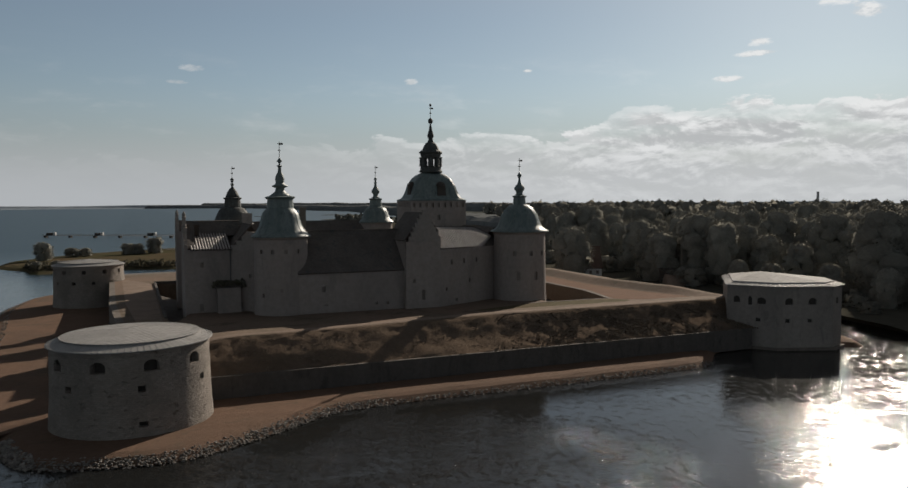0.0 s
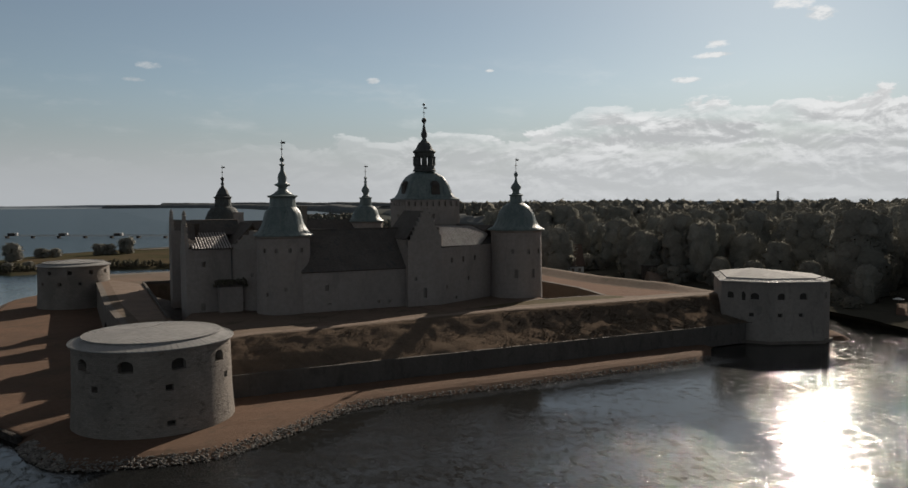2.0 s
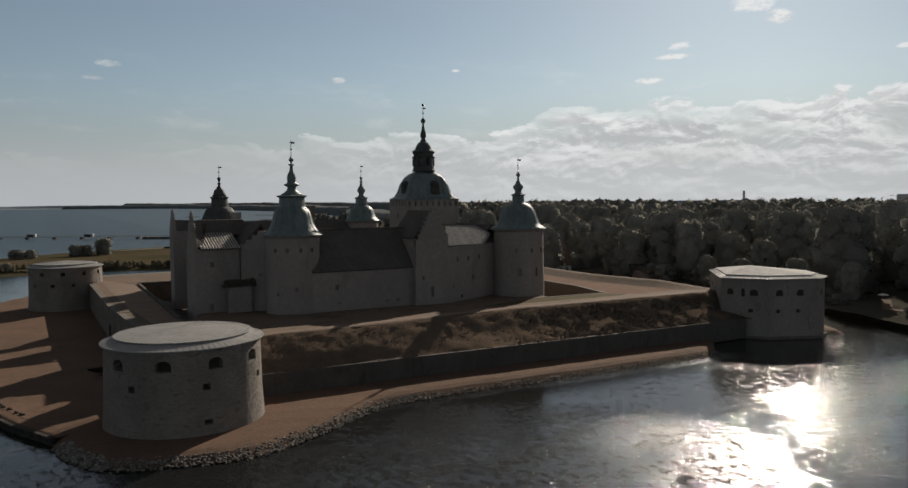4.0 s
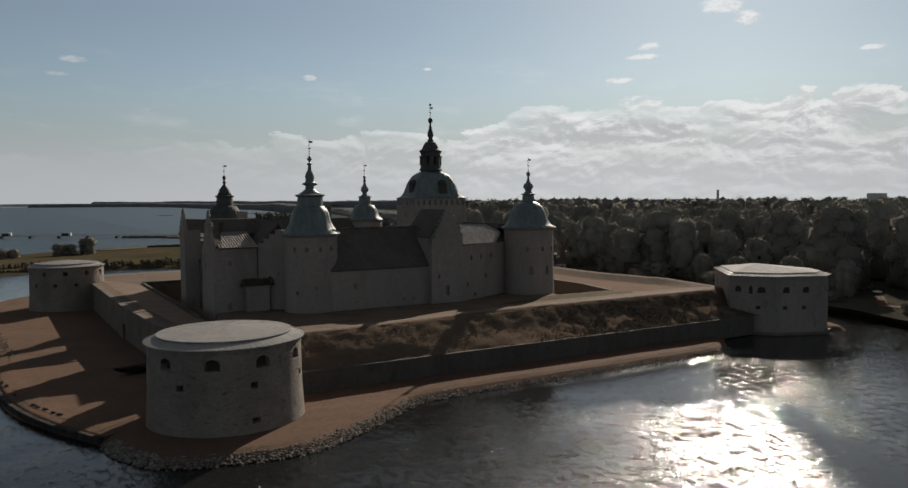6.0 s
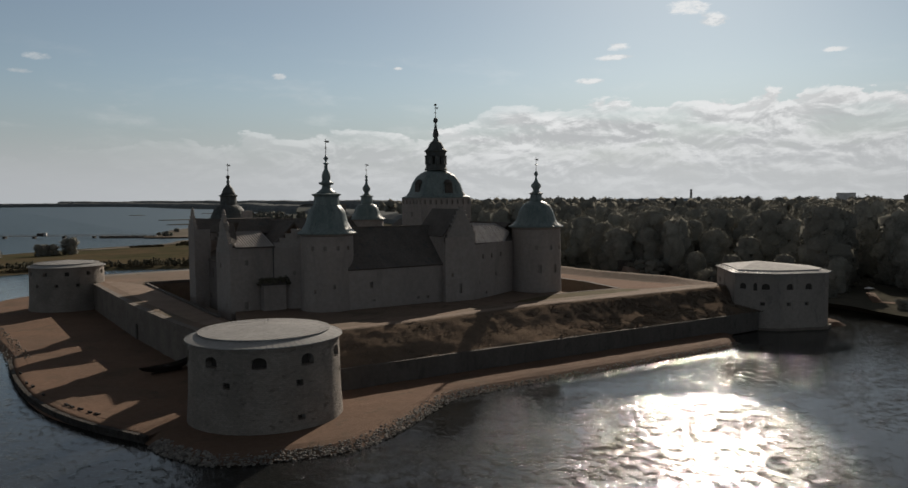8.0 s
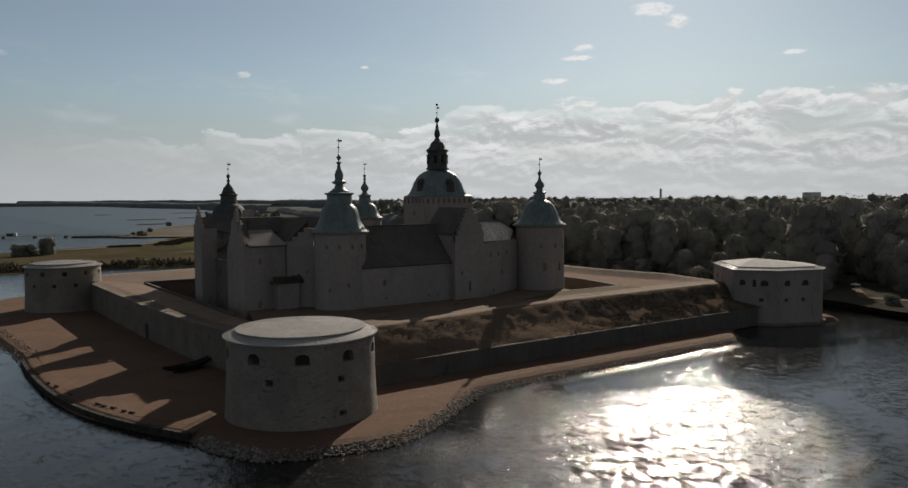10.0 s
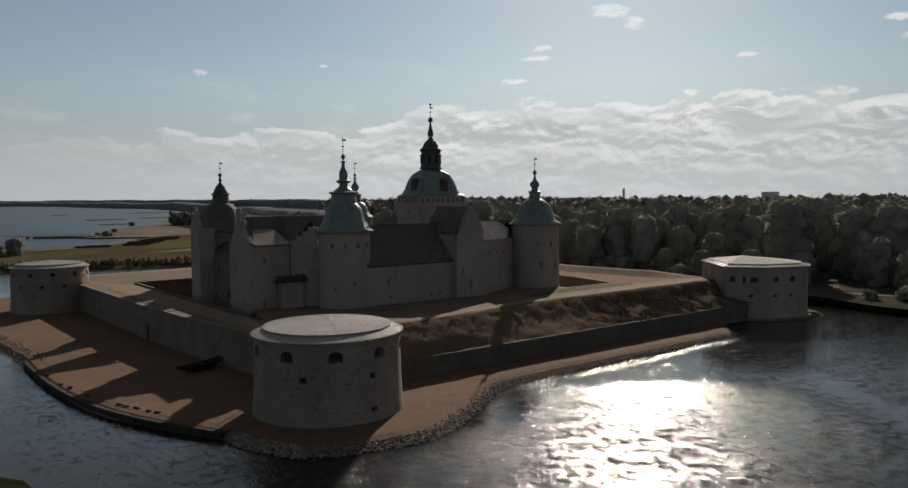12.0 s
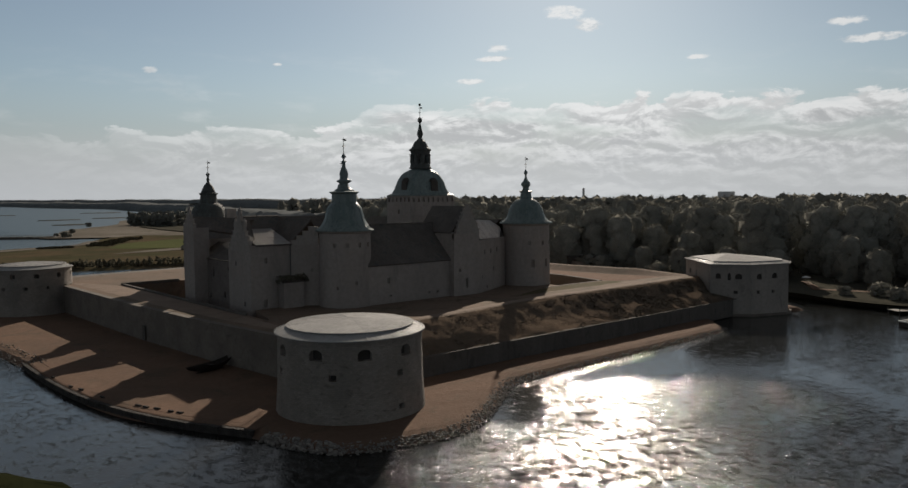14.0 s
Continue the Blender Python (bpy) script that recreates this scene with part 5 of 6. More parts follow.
for a, b in zip(dense, dense[1:]):
    d = b - a
    for row_z in (-0.55, 0.18):
        bm = bmesh.new()
        bmesh.ops.create_cube(bm, size=1, matrix=Matrix.Diagonal((d.length * 0.97, 0.65, 0.70, 1)))
        for v in bm.verts:
            v.co += Vector((rs.uniform(-0.03, 0.03), rs.uniform(-0.06, 0.06), rs.uniform(-0.03, 0.06)))
        c = (a + b) / 2
        bm.transform(Matrix.Translation((c.x, c.y, row_z + 0.45)) @ Matrix.Rotation(math.atan2(d.y, d.x), 4, "Z"))
        part("block", bm, QUAY, quay)


def edge_block(x, y, turn, long):
    ob = thing("stone_block", "low dark stone block lying along the sea wall", "stone block", (x, y, 0.9), "blocks on the sea wall")
    bm = bmesh.new()
    bmesh.ops.create_cube(bm, size=1, matrix=Matrix.Diagonal((long, 0.36, 0.26, 1)))
    bmesh.ops.bevel(bm, geom=list(bm.edges), offset=0.06, segments=1, affect="EDGES")
    for v in bm.verts:
        v.co += Vector((rs.uniform(-0.05, 0.05), rs.uniform(-0.05, 0.05), rs.uniform(-0.03, 0.03)))
    bm.transform(pose(x, y, 1.08, 0, 0, turn))
    part("block", bm, QUAY, ob)


for x, y, turn, long in ((-28.0, 162.2, 92, 1.0), (-27.6, 153.5, 95, 1.2), (-26.9, 150.2, 98, 1.1), (-25.9, 143.0, 101, 0.9), (-23.5, 134.4, 107, 1.3), (-23.0, 132.8, 108, 1.0), (-22.1, 130.9, 109, 1.2), (-21.2, 128.2, 111, 0.9), (-20.5, 126.7, 112, 1.1)):
    edge_block(x, y, turn, long)


def boat(at, turn):
    ob = thing("rowing_boat", "dark tarred wooden boat lying on the berm", "boat", at)
    bm = bmesh.new()
    L, W, H = 5.6, 1.30, 1.05
    rings = []
    for k in range(13):
        t = -1 + 2 * k / 12
        w = W * (1 - abs(t) ** 1.9) + 0.03
        gunwale = H + (1.25 if t > 0 else 0.40) * abs(t) ** 2.2
        depth = H * (1 - 0.45 * abs(t) ** 3)
        ring = []
        for j in range(9):
            a = math.pi * (j / 8)
            ring.append(bm.verts.new((t * (L - 0.55 * math.sin(a)), -w * math.cos(a), gunwale - depth * math.sin(a) ** 0.7)))
        rings.append(ring)
    for a, b in zip(rings, rings[1:]):
        for j in range(8):
            bm.faces.new((a[j], a[j + 1], b[j + 1], b[j]))
    bmesh.ops.solidify(bm, geom=list(bm.faces), thickness=0.08)
    m = pose(*at, 0, 0, turn)
    bm.transform(m)
    part("hull", bm, TIMBER, ob, "", True)
    for t in (-0.5, 0.0, 0.5):
        b2 = bmesh.new()
        w = W * (1 - abs(t) ** 2.4) - 0.05
        box(b2, L * t - 0.15, L * t + 0.15, -w, w, 0.8, 0.87)
        b2.transform(m)
        part("thwart", b2, TIMBER, ob)
    b2 = bmesh.new()
    box(b2, -L * 0.6, L * 0.45, -0.06, 0.06, -0.10, 0.12)
    b2.transform(m)
    part("keel", b2, TIMBER, ob)


boat((-6.0, 149.2, 1.1), 19)

# ---- far land ----
COAST = [(60, 4640), (300, 4500), (560, 4200), (640, 3700), (612, 3030), (650, 2400), (560, 1860), (520, 1500)]
land("ground", smooth_loop([(-58, 415), (-44, 392), (-38, 374), (-10, 384), (14, 378), (48, 366), (90, 352), (150, 330), (190, 420), (200, 600), (160, 650), (128, 640), (100, 600), (84, 564), (58, 548), (24, 538), (-4, 521), (-30, 500), (-49, 474), (-60, 448)], 4), 1.3, MEADOW,
     "dry grass meadow across the inlet", 6, 1.2, 0.4)
land("ground", smooth_loop([(160, 58), (158.5, 84), (157.5, 104), (161, 115), (166, 132), (168, 160), (162, 190), (166, 232), (158, 268), (150, 328), (190, 420), (200, 600), (240, 900), (420, 1150), (900, 1900), (2600, 2200), (3900, 3300), (5400, 3200), (5400, -1500), (1200, -900), (300, -200), (172, 0)], 4),
     1.8, PARKGRASS, "park land under the trees", 4, 1.2, 0.4)
land("ground", smooth_loop([(92, 668), (112, 706), (140, 800), (188, 872), (236, 948), (300, 1120), (380, 1120), (330, 900), (300, 760), (260, 600), (200, 500), (168, 560), (150, 634)], 4), 1.1, SANDY, "pale sandy shore with a camping ground", 5, 1.2, 0.3)
land("ground", smooth_loop([*COAST, (380, 1290), (420, 1000), (900, 1500), (2600, 2200), (4300, 2000), (3600, 3000), (2000, 4400), (600, 4700)], 3), 3.0, FARLAND, "low hazy distant coast", 40, 1.2, 1.0)
for cx, cy, hx, hy in ((241, 1238, 30, 9), (196, 1005, 22, 8), (328, 1296, 26, 11), (456, 1770, 44, 14), (262, 1690, 16, 8)):
    land("ground", smooth_loop([(cx - hx, cy), (cx - hx * 0.5, cy - hy), (cx + hx * 0.4, cy - hy * 0.8), (cx + hx, cy + 2), (cx + hx * 0.4, cy + hy), (cx - hx * 0.5, cy + hy * 0.8)], 3), 0.9, REED, "low reed islet off the shore", 3, 1.0, 0.2)
land("ground", smooth_loop([(-48, 120.2), (-43.6, 115.2), (-40.6, 109), (-43.5, 101), (-60, 94), (-82, 107), (-70, 123)], 4), 0.35, GREENGRASS, "tufted grassy shore by the water", 1.5, 1.0, 0.2)


def reeds(label, spots, size, mat):
    """Upright tufts joined into one spread."""
    r = random.Random(len(spots))
    vs, fs = [], []
    for x, y, z, h in spots:
        for k in range(5):
            a = r.uniform(0, 6.28)
            w, lean = size * r.uniform(0.5, 1.0), r.uniform(-0.5, 0.5) * h
            p = Vector((x + r.uniform(-1, 1) * size, y + r.uniform(-1, 1) * size, z - 0.1))
            u = Vector((math.cos(a) * w, math.sin(a) * w, 0))
            k0 = len(vs)
            vs += [tuple(p - u), tuple(p + u), tuple(p + u * 0.5 + Vector((lean * 0.5, lean * 0.3, h))), tuple(p - u * 0.6 + Vector((lean, lean * 0.5, h * r.uniform(0.6, 1))))]
            fs.append((k0, k0 + 1, k0 + 2, k0 + 3))
    return tagged(sheet("reeds", vs, fs, mat), label, "reeds", kind="stuff")


rr = random.Random(17)
spots = []
for (x0, y0), (x1, y1) in zip([(-46, 398), (-38, 378), (-10, 387), (14, 381), (48, 369), (90, 356), (130, 342)], [(-38, 378), (-10, 387), (14, 381), (48, 369), (90, 356), (130, 342), (150, 338)]):
    for k in range(330):
        t = rr.random()
        x, y = x0 + (x1 - x0) * t, y0 + (y1 - y0) * t + 24 * rr.random() ** 1.7
        if noise.noise((x * 0.06, y * 0.08, 1)) > -0.15:
            spots.append((x, y, 1.0, rr.uniform(0.3, 0.9)))
for k in range(260):
    u = rr.random()
    spots.append((84 + 50 * u + rr.uniform(-5, 7), 528 + 78 * u + rr.uniform(-6, 6), 1.2, rr.uniform(0.9, 2.0)))
for k in range(120):
    spots.append((rr.uniform(52, 70), rr.uniform(521, 529), 1.2, rr.uniform(0.8, 1.6)))
reeds("dark reed belt along the inlet", spots, 0.75, REED)
reeds("rough grass tufts on the near shore", [(rr.uniform(-62, -43.5), rr.uniform(101, 118), 0.42, rr.uniform(0.05, 0.13)) for k in range(4200)], 0.07, GREENGRASS)


def field(outline, mat, label):
    verts = [(p.x, p.y, 1.52 + 0.1 * noise.noise((p.x * 0.1, p.y * 0.1, 4))) for p in smooth_loop(outline, 4)]
    tagged(sheet("field", verts, [tuple(range(len(verts)))], mat), label, "field", kind="structure")


field([(84, 494), (92, 516), (112, 545), (150, 566), (176, 560), (150, 505), (122, 474), (100, 480)], FRESH, "strip of fresh green grass on the meadow")
field([(20, 520), (52, 536), (78, 552), (96, 586), (104, 588), (92, 556), (66, 532), (30, 512)], SANDY, "dry pale shore strip of the meadow")
field([(70, 448), (100, 466), (130, 470), (160, 476), (158, 466), (128, 456), (96, 450)], SANDY, "dry pale strip across the meadow")


def pier():
    ob = thing("pier", "long low wooden pier with small huts far out", "pier", (0, 740, 0))
    a, b = Vector((-74, 789)), Vector((98, 676))
    way = (b - a).normalized()
    turn = Matrix.Translation((a.x, a.y, 0)) @ Matrix.Rotation(math.atan2(way.y, way.x), 4, "Z")
    L = (b - a).length
    bm = bmesh.new()
    box(bm, 0, L, -1.3, 1.3, 1.7, 2.1, turn)
    part("deck", bm, GREYWOOD, ob)
    for k in range(9):
        d = 3 + k * (L - 6) / 8
        b2 = bmesh.new()
        box(b2, d - 1.0, d + 1.0, -1.6, 1.6, -1, 1.7, turn)
        part("pile", b2, TIMBER, ob)
    for side in (-1.2, 1.2):
        b2 = bmesh.new()
        box(b2, 0, L, side - 0.05, side + 0.05, 2.95, 3.08, turn)
        for k in range(40):
            box(b2, k * L / 40, k * L / 40 + 0.12, side - 0.05, side + 0.05, 2.1, 3.0, turn)
        part("railing", b2, GREYWOOD, ob)
    b2 = bmesh.new()
    for k in range(34):
        d = 158 + k * 1.4
        box(b2, d, d + 1.6, -2.4 + 0.5 * math.sin(k * 2.1), 2.4 + 0.5 * math.sin(k * 3.7), -1, 1.5 + 0.3 * math.sin(k * 1.3), turn)
    part("causeway", b2, FIELDSTONE, ob, "dark stone causeway at the shore end")
    for d, w in ((5, 6), (54, 5), (106, 5)):
        b2 = bmesh.new()
        box(b2, d, d + w, -2.2, 2.2, 2.1, 4.3, turn)
        hut = part("hut", b2, TIMBER, ob, "dark wooden bathing hut")
        b2 = bmesh.new()
        box(b2, d + w + 0.2, d + w + 2.2, -1.0, 1.0, 2.1, 4.8, turn)
        part("screen", b2, WHITE, ob, "white painted screen")


pier()

# ---- trees ----
CORE = bmesh.new()
bmesh.ops.create_icosphere(CORE, subdivisions=1, radius=1)
core_v, core_f = [v.co.copy() for v in CORE.verts], [tuple(v.index for v in f.verts) for f in CORE.faces]
CORE.free()


def crown_quads(seed, height, radius, lobes, per_lobe, leaf, foot=0.05, loose=1.26):
    """Leaf clumps over a heap of boughs; returns places, faces and soft normals."""
    r = random.Random(seed)
    vs, fs, ns = [], [], []
    for k in range(lobes):
        a, t = 2.4 * k + r.uniform(-0.5, 0.5), (k + 0.5) / lobes
        hgt = height * (foot + (0.86 - foot) * t)
        belly = math.sqrt(max(0.05, 1 - ((t - 0.42) / 0.66) ** 2))
        rad = radius * belly * 0.68 * math.sqrt(r.uniform(0.15, 1))
        c = Vector((rad * math.cos(a), rad * math.sin(a), hgt))
        s = Vector((radius * r.uniform(0.28, 0.52), radius * r.uniform(0.28, 0.52), height * r.uniform(0.09, 0.18)))
        k0 = len(vs)
        for v in core_v:
            w = v * r.uniform(0.72, 0.95)
            vs.append((c.x + w.x * s.x, c.y + w.y * s.y, c.z + w.z * s.z))
            ns.append(tuple((v * 0.22 + Vector((c.x, c.y, c.z - height * 0.40)).normalized() * 0.8).normalized()))
        fs += [tuple(k0 + j for j in f) for f in core_f]
        for q in range(per_lobe):
            d = Vector((r.gauss(0, 1), r.gauss(0, 1), r.gauss(0.25, 1))).normalized()
            p = c + Vector((d.x * s.x, d.y * s.y, d.z * s.z)) * r.uniform(0.72, loose)
            nrm = (d + Vector((r.uniform(-0.7, 0.7), r.uniform(-0.7, 0.7), r.uniform(-0.5, 0.7)))).normalized()
            u = nrm.orthogonal().normalized()
            u.rotate(Matrix.Rotation(r.uniform(0, 6.28), 3, nrm))
            w = nrm.cross(u)
            z = leaf * r.uniform(0.5, 1.3)
            k0 = len(vs)
            vs += [tuple(p + u * z), tuple(p + w * z * 0.7 + nrm * z * 0.25), tuple(p - u * z), tuple(p - w * z * 0.7 + nrm * z * 0.2)]
            soft = (d * 0.22 + (p - Vector((0, 0, height * 0.40))).normalized() * 0.8 + nrm * 0.12).normalized()
            ns += [tuple(soft)] * 4
            fs.append((k0, k0 + 1, k0 + 2, k0 + 3))
    ns = [tuple(Vector((a, b, c * 0.28)).normalized()) for a, b, c in ns]
    return vs, fs, ns


def tree(seed, height, radius, label, leaf=0.33, lobes=60, per_lobe=150):
    ob = thing("tree", label, "tree", (0, 0, 0), "park trees")
    bm = bmesh.new()
    lathe(bm, 0, 0, [(height * 0.028, -0.5), (height * 0.02, 1.0), (height * 0.015, height * 0.35), (height * 0.006, height * 0.8)], 10)
    r = random.Random(seed)
    for k in range(6):
        a = k * 1.05 + r.uniform(-0.3, 0.3)
        tmp = Vector((math.cos(a) * radius * 0.55, math.sin(a) * radius * 0.55, height * 0.28))
        start = Vector((0, 0, height * (0.25 + 0.05 * k)))
        q = tmp.to_track_quat("Z", "Y").to_matrix().to_4x4()
        before = set(bm.verts)
        lathe(bm, 0, 0, [(height * 0.009, 0), (height * 0.006, tmp.length * 0.5), (height * 0.002, tmp.length)], 6)
        bmesh.ops.transform(bm, matrix=Matrix.Translation(start) @ q, verts=[v for v in bm.verts if v not in before])
    part("trunk", bm, BARK, ob)
    vs, fs, ns = crown_quads(seed, height, radius, lobes, per_lobe, leaf)
    sheet("crown", vs, fs, LEAF, ob).data.normals_split_custom_set_from_vertices(ns)
    return ob


kinds = [tree(11, 25, 9.5, "large dense dark-green deciduous tree"), tree(12, 23, 8.0, "large dense dark-green deciduous tree"), tree(13, 27, 8.5, "tall dense dark-green deciduous tree"), tree(14, 19, 7.5, "rounded dark-green deciduous tree"),
         tree(15, 8.6, 4.9, "small wind-shaped meadow tree", 0.34, 20, 130), tree(16, 6, 4.8, "low spreading dark bush", 0.34, 16, 130)]


def plant(kind, x, y, s=1.0, z=1.5):
    t = copy_thing(kinds[kind], pose(x, y, z, 0, 0, rng.uniform(0, 360)) @ Matrix.Diagonal((s, s, s * rng.uniform(0.94, 1.06), 1)))
    return t


# park trees: first those that stand out, then the wood behind
for kx, x, y, s in ((3, 152, 246, 1.1), (3, 176, 224, 1.0), (0, 224, 216, 1.06), (0, 198, 152, 1.08), (1, 184, 240, 0.9), (3, 202, 200, 0.95), (1, 220, 180, 1.0), (2, 236, 160, 1.0), (3, 196, 180, 0.8), (1, 212, 134, 0.8),
                    (2, 230, 126, 1.0), (0, 244, 108, 1.0), (3, 214, 108, 0.95), (2, 240, 84, 1.0), (1, 206, 84, 0.95), (0, 226, 62, 1.05), (3, 200, 62, 0.9), (1, 218, 36, 1.0), (2, 248, 40, 1.0), (3, 192, 112, 0.62), (3, 200, 100, 0.7), (3, 186, 142, 0.6), (1, 200, 124, 0.7), (3, 184, 158, 0.62), (3, 178, 94, 0.55), (5, 170, 104, 0.7), (5, 174, 96, 0.8), (5, 166, 112, 0.5), (5, 172, 136, 0.6), (5, 180, 146, 0.7),
                    (5, 165, 98, 0.6), (1, 190, 84, 0.8), (3, 184, 72, 0.8), (5, 172, 82, 0.9), (3, 176, 172, 0.55), (3, 180, 190, 0.55), (5, 171, 178, 0.9)):
    plant(kx, x, y, s)
rt = random.Random(21)
placed = [(224, 216), (198, 152), (176, 224), (152, 246)]
tries = 0
while len(placed) < 215 and tries < 9000:
    tries += 1
    a, d = radians(rt.uniform(28, 84)), 255 * (1 + 1.5 * rt.random() ** 1.3)
    x, y = d * math.sin(a) - 10, d * math.cos(a) + 5
    if x < 178 + max(0, (y - 260)) * 0.25 or (x < 215 and y < 205) or y < 20:
        continue
    if any((x - u) ** 2 + (y - v) ** 2 < 11.5 ** 2 for u, v in placed):
        continue
    placed.append((x, y))
    plant(rt.choice((0, 0, 1, 2, 2, 3)), x, y, rt.uniform(0.80, 1.10))
# undergrowth along the park's edge
for k in range(32):
    y = rt.uniform(152, 330)
    plant(5, 172 + rt.uniform(0, 26) + max(0, (y - 250)) * 0.1, y, rt.uniform(0.7, 1.15))
# meadow trees
for kx, x, y, s in ((4, -42, 446, 1.15), (5, -30, 470, 0.95), (5, -24, 472, 0.8), (4, -2, 476, 0.85), (5, 3, 478, 1.05), (4, 13, 483, 1.1), (5, -40, 392, 0.6), (5, -32, 392, 0.6), (5, 112, 454, 0.55), (5, 104, 673, 0.75), (5, 108, 676, 0.55), (5, 186, 902, 0.8), (5, 130, 750, 0.6), (5, 102, 690, 0.5)):
    plant(kx, x, y, s, 1.2)
for k in kinds:
    for o in (k, *k.children_recursive):
        bpy.data.objects.remove(o)


# the wood beyond, and the low tree line of the far coast
def far_wood(name, label, spots, mat, leaf, lobes, per, base=1.0):
    shapes = [crown_quads(100 + k, 24, 9, lobes, per, leaf, loose=1.04) for k in range(4)]
    vs, fs, ns = [], [], []
    arr, nor = [np.array(s[0]) for s in shapes], [np.array(s[2]) for s in shapes]
    for i, (x, y, s) in enumerate(spots):
        k = i % 4
        a = i * 2.4
        rot = np.array([[math.cos(a), math.sin(a), 0], [-math.sin(a), math.cos(a), 0], [0, 0, 1]])
        k0 = len(vs)
        vs += (arr[k] @ rot * s + np.array([x, y, base])).tolist()
        ns += (nor[k] @ rot).tolist()
        fs += [tuple(k0 + j for j in f) for f in shapes[k][1]]
    ob = tagged(sheet(name, vs, fs, mat), label, "woodland", kind="stuff")
    ob.data.normals_split_custom_set_from_vertices(ns)
    return ob


rt = random.Random(33)
spots = []
for k in range(620):
    a, d = radians(rt.uniform(20, 88)), rt.uniform(600, 1300)
    x, y = d * math.sin(a), d * math.cos(a)
    if x > 330 + max(0, y - 600) * 0.35:
        spots.append((x, y, rt.uniform(0.95, 1.3)))
far_wood("far_wood", "dark woodland behind the park", spots, LEAF, 0.8, 20, 14)
def wooded_ridge(line, inland, low, high, label):
    """A continuous belt of distant crowns along a line, ragged on top."""
    pts = []
    for (x0, y0), (x1, y1) in zip(line, line[1:]):
        m = max(2, int(math.hypot(x1 - x0, y1 - y0) / 7))
        pts += [(x0 + (x1 - x0) * k / m + inland, y0 + (y1 - y0) * k / m + inland * 0.2) for k in range(m)]
    vs, fs = [], []
    for k, (x, y) in enumerate(pts):
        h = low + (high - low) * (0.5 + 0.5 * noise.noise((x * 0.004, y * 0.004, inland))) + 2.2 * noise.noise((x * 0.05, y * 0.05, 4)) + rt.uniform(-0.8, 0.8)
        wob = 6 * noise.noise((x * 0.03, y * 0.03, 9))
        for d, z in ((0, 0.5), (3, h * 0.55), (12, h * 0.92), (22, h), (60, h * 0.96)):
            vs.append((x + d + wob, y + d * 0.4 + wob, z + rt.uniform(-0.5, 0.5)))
        if k:
            for j in range(4):
                i0 = (k - 1) * 5 + j
                fs.append((i0, i0 + 5, i0 + 6, i0 + 1))
    # FARWOOD's greyed colour stands in for the haze in front
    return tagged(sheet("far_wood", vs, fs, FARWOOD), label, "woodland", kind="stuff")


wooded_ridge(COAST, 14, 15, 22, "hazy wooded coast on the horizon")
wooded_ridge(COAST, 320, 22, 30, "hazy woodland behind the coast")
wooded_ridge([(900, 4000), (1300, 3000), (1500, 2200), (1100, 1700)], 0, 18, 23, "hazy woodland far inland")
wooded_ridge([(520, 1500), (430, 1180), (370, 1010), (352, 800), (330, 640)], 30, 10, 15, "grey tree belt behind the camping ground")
spots = []
for k in range(64):
    u, d = rt.random(), 70 * rt.random() ** 1.4
    spots.append((228 + 14 * u + d * 0.76, 902 - 92 * u + d * 0.65, rt.uniform(0.50, 0.70)))
spots += [(rt.uniform(262, 330), rt.uniform(720, 800), rt.uniform(0.3, 0.5)) for k in range(26)]
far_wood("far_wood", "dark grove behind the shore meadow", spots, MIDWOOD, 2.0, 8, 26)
spots = []
belt = [(-46, 400), (-38, 380), (-10, 389), (14, 383), (48, 371), (90, 358), (150, 340)]
for (x0, y0), (x1, y1) in zip(belt, belt[1:]):
    for k in range(95):
        u = rt.random()
        x, y = x0 + (x1 - x0) * u, y0 + (y1 - y0) * u + 24 * rt.random() ** 1.4
        if noise.noise((x * 0.05, y * 0.05, 3)) > -0.25:
            spots.append((x, y, rt.uniform(0.06, 0.13)))
far_wood("scrub", "dark willow scrub along the inlet", spots, SCRUB, 1.6, 8, 22, 0.9)

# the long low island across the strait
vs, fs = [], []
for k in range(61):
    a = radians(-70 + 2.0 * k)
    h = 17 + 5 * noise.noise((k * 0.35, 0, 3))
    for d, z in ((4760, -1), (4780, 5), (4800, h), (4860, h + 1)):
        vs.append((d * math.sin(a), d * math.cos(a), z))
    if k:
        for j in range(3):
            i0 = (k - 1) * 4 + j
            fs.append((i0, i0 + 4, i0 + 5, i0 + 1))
# the island's haze is only its pale colour
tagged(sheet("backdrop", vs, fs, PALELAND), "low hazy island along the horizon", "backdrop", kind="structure")


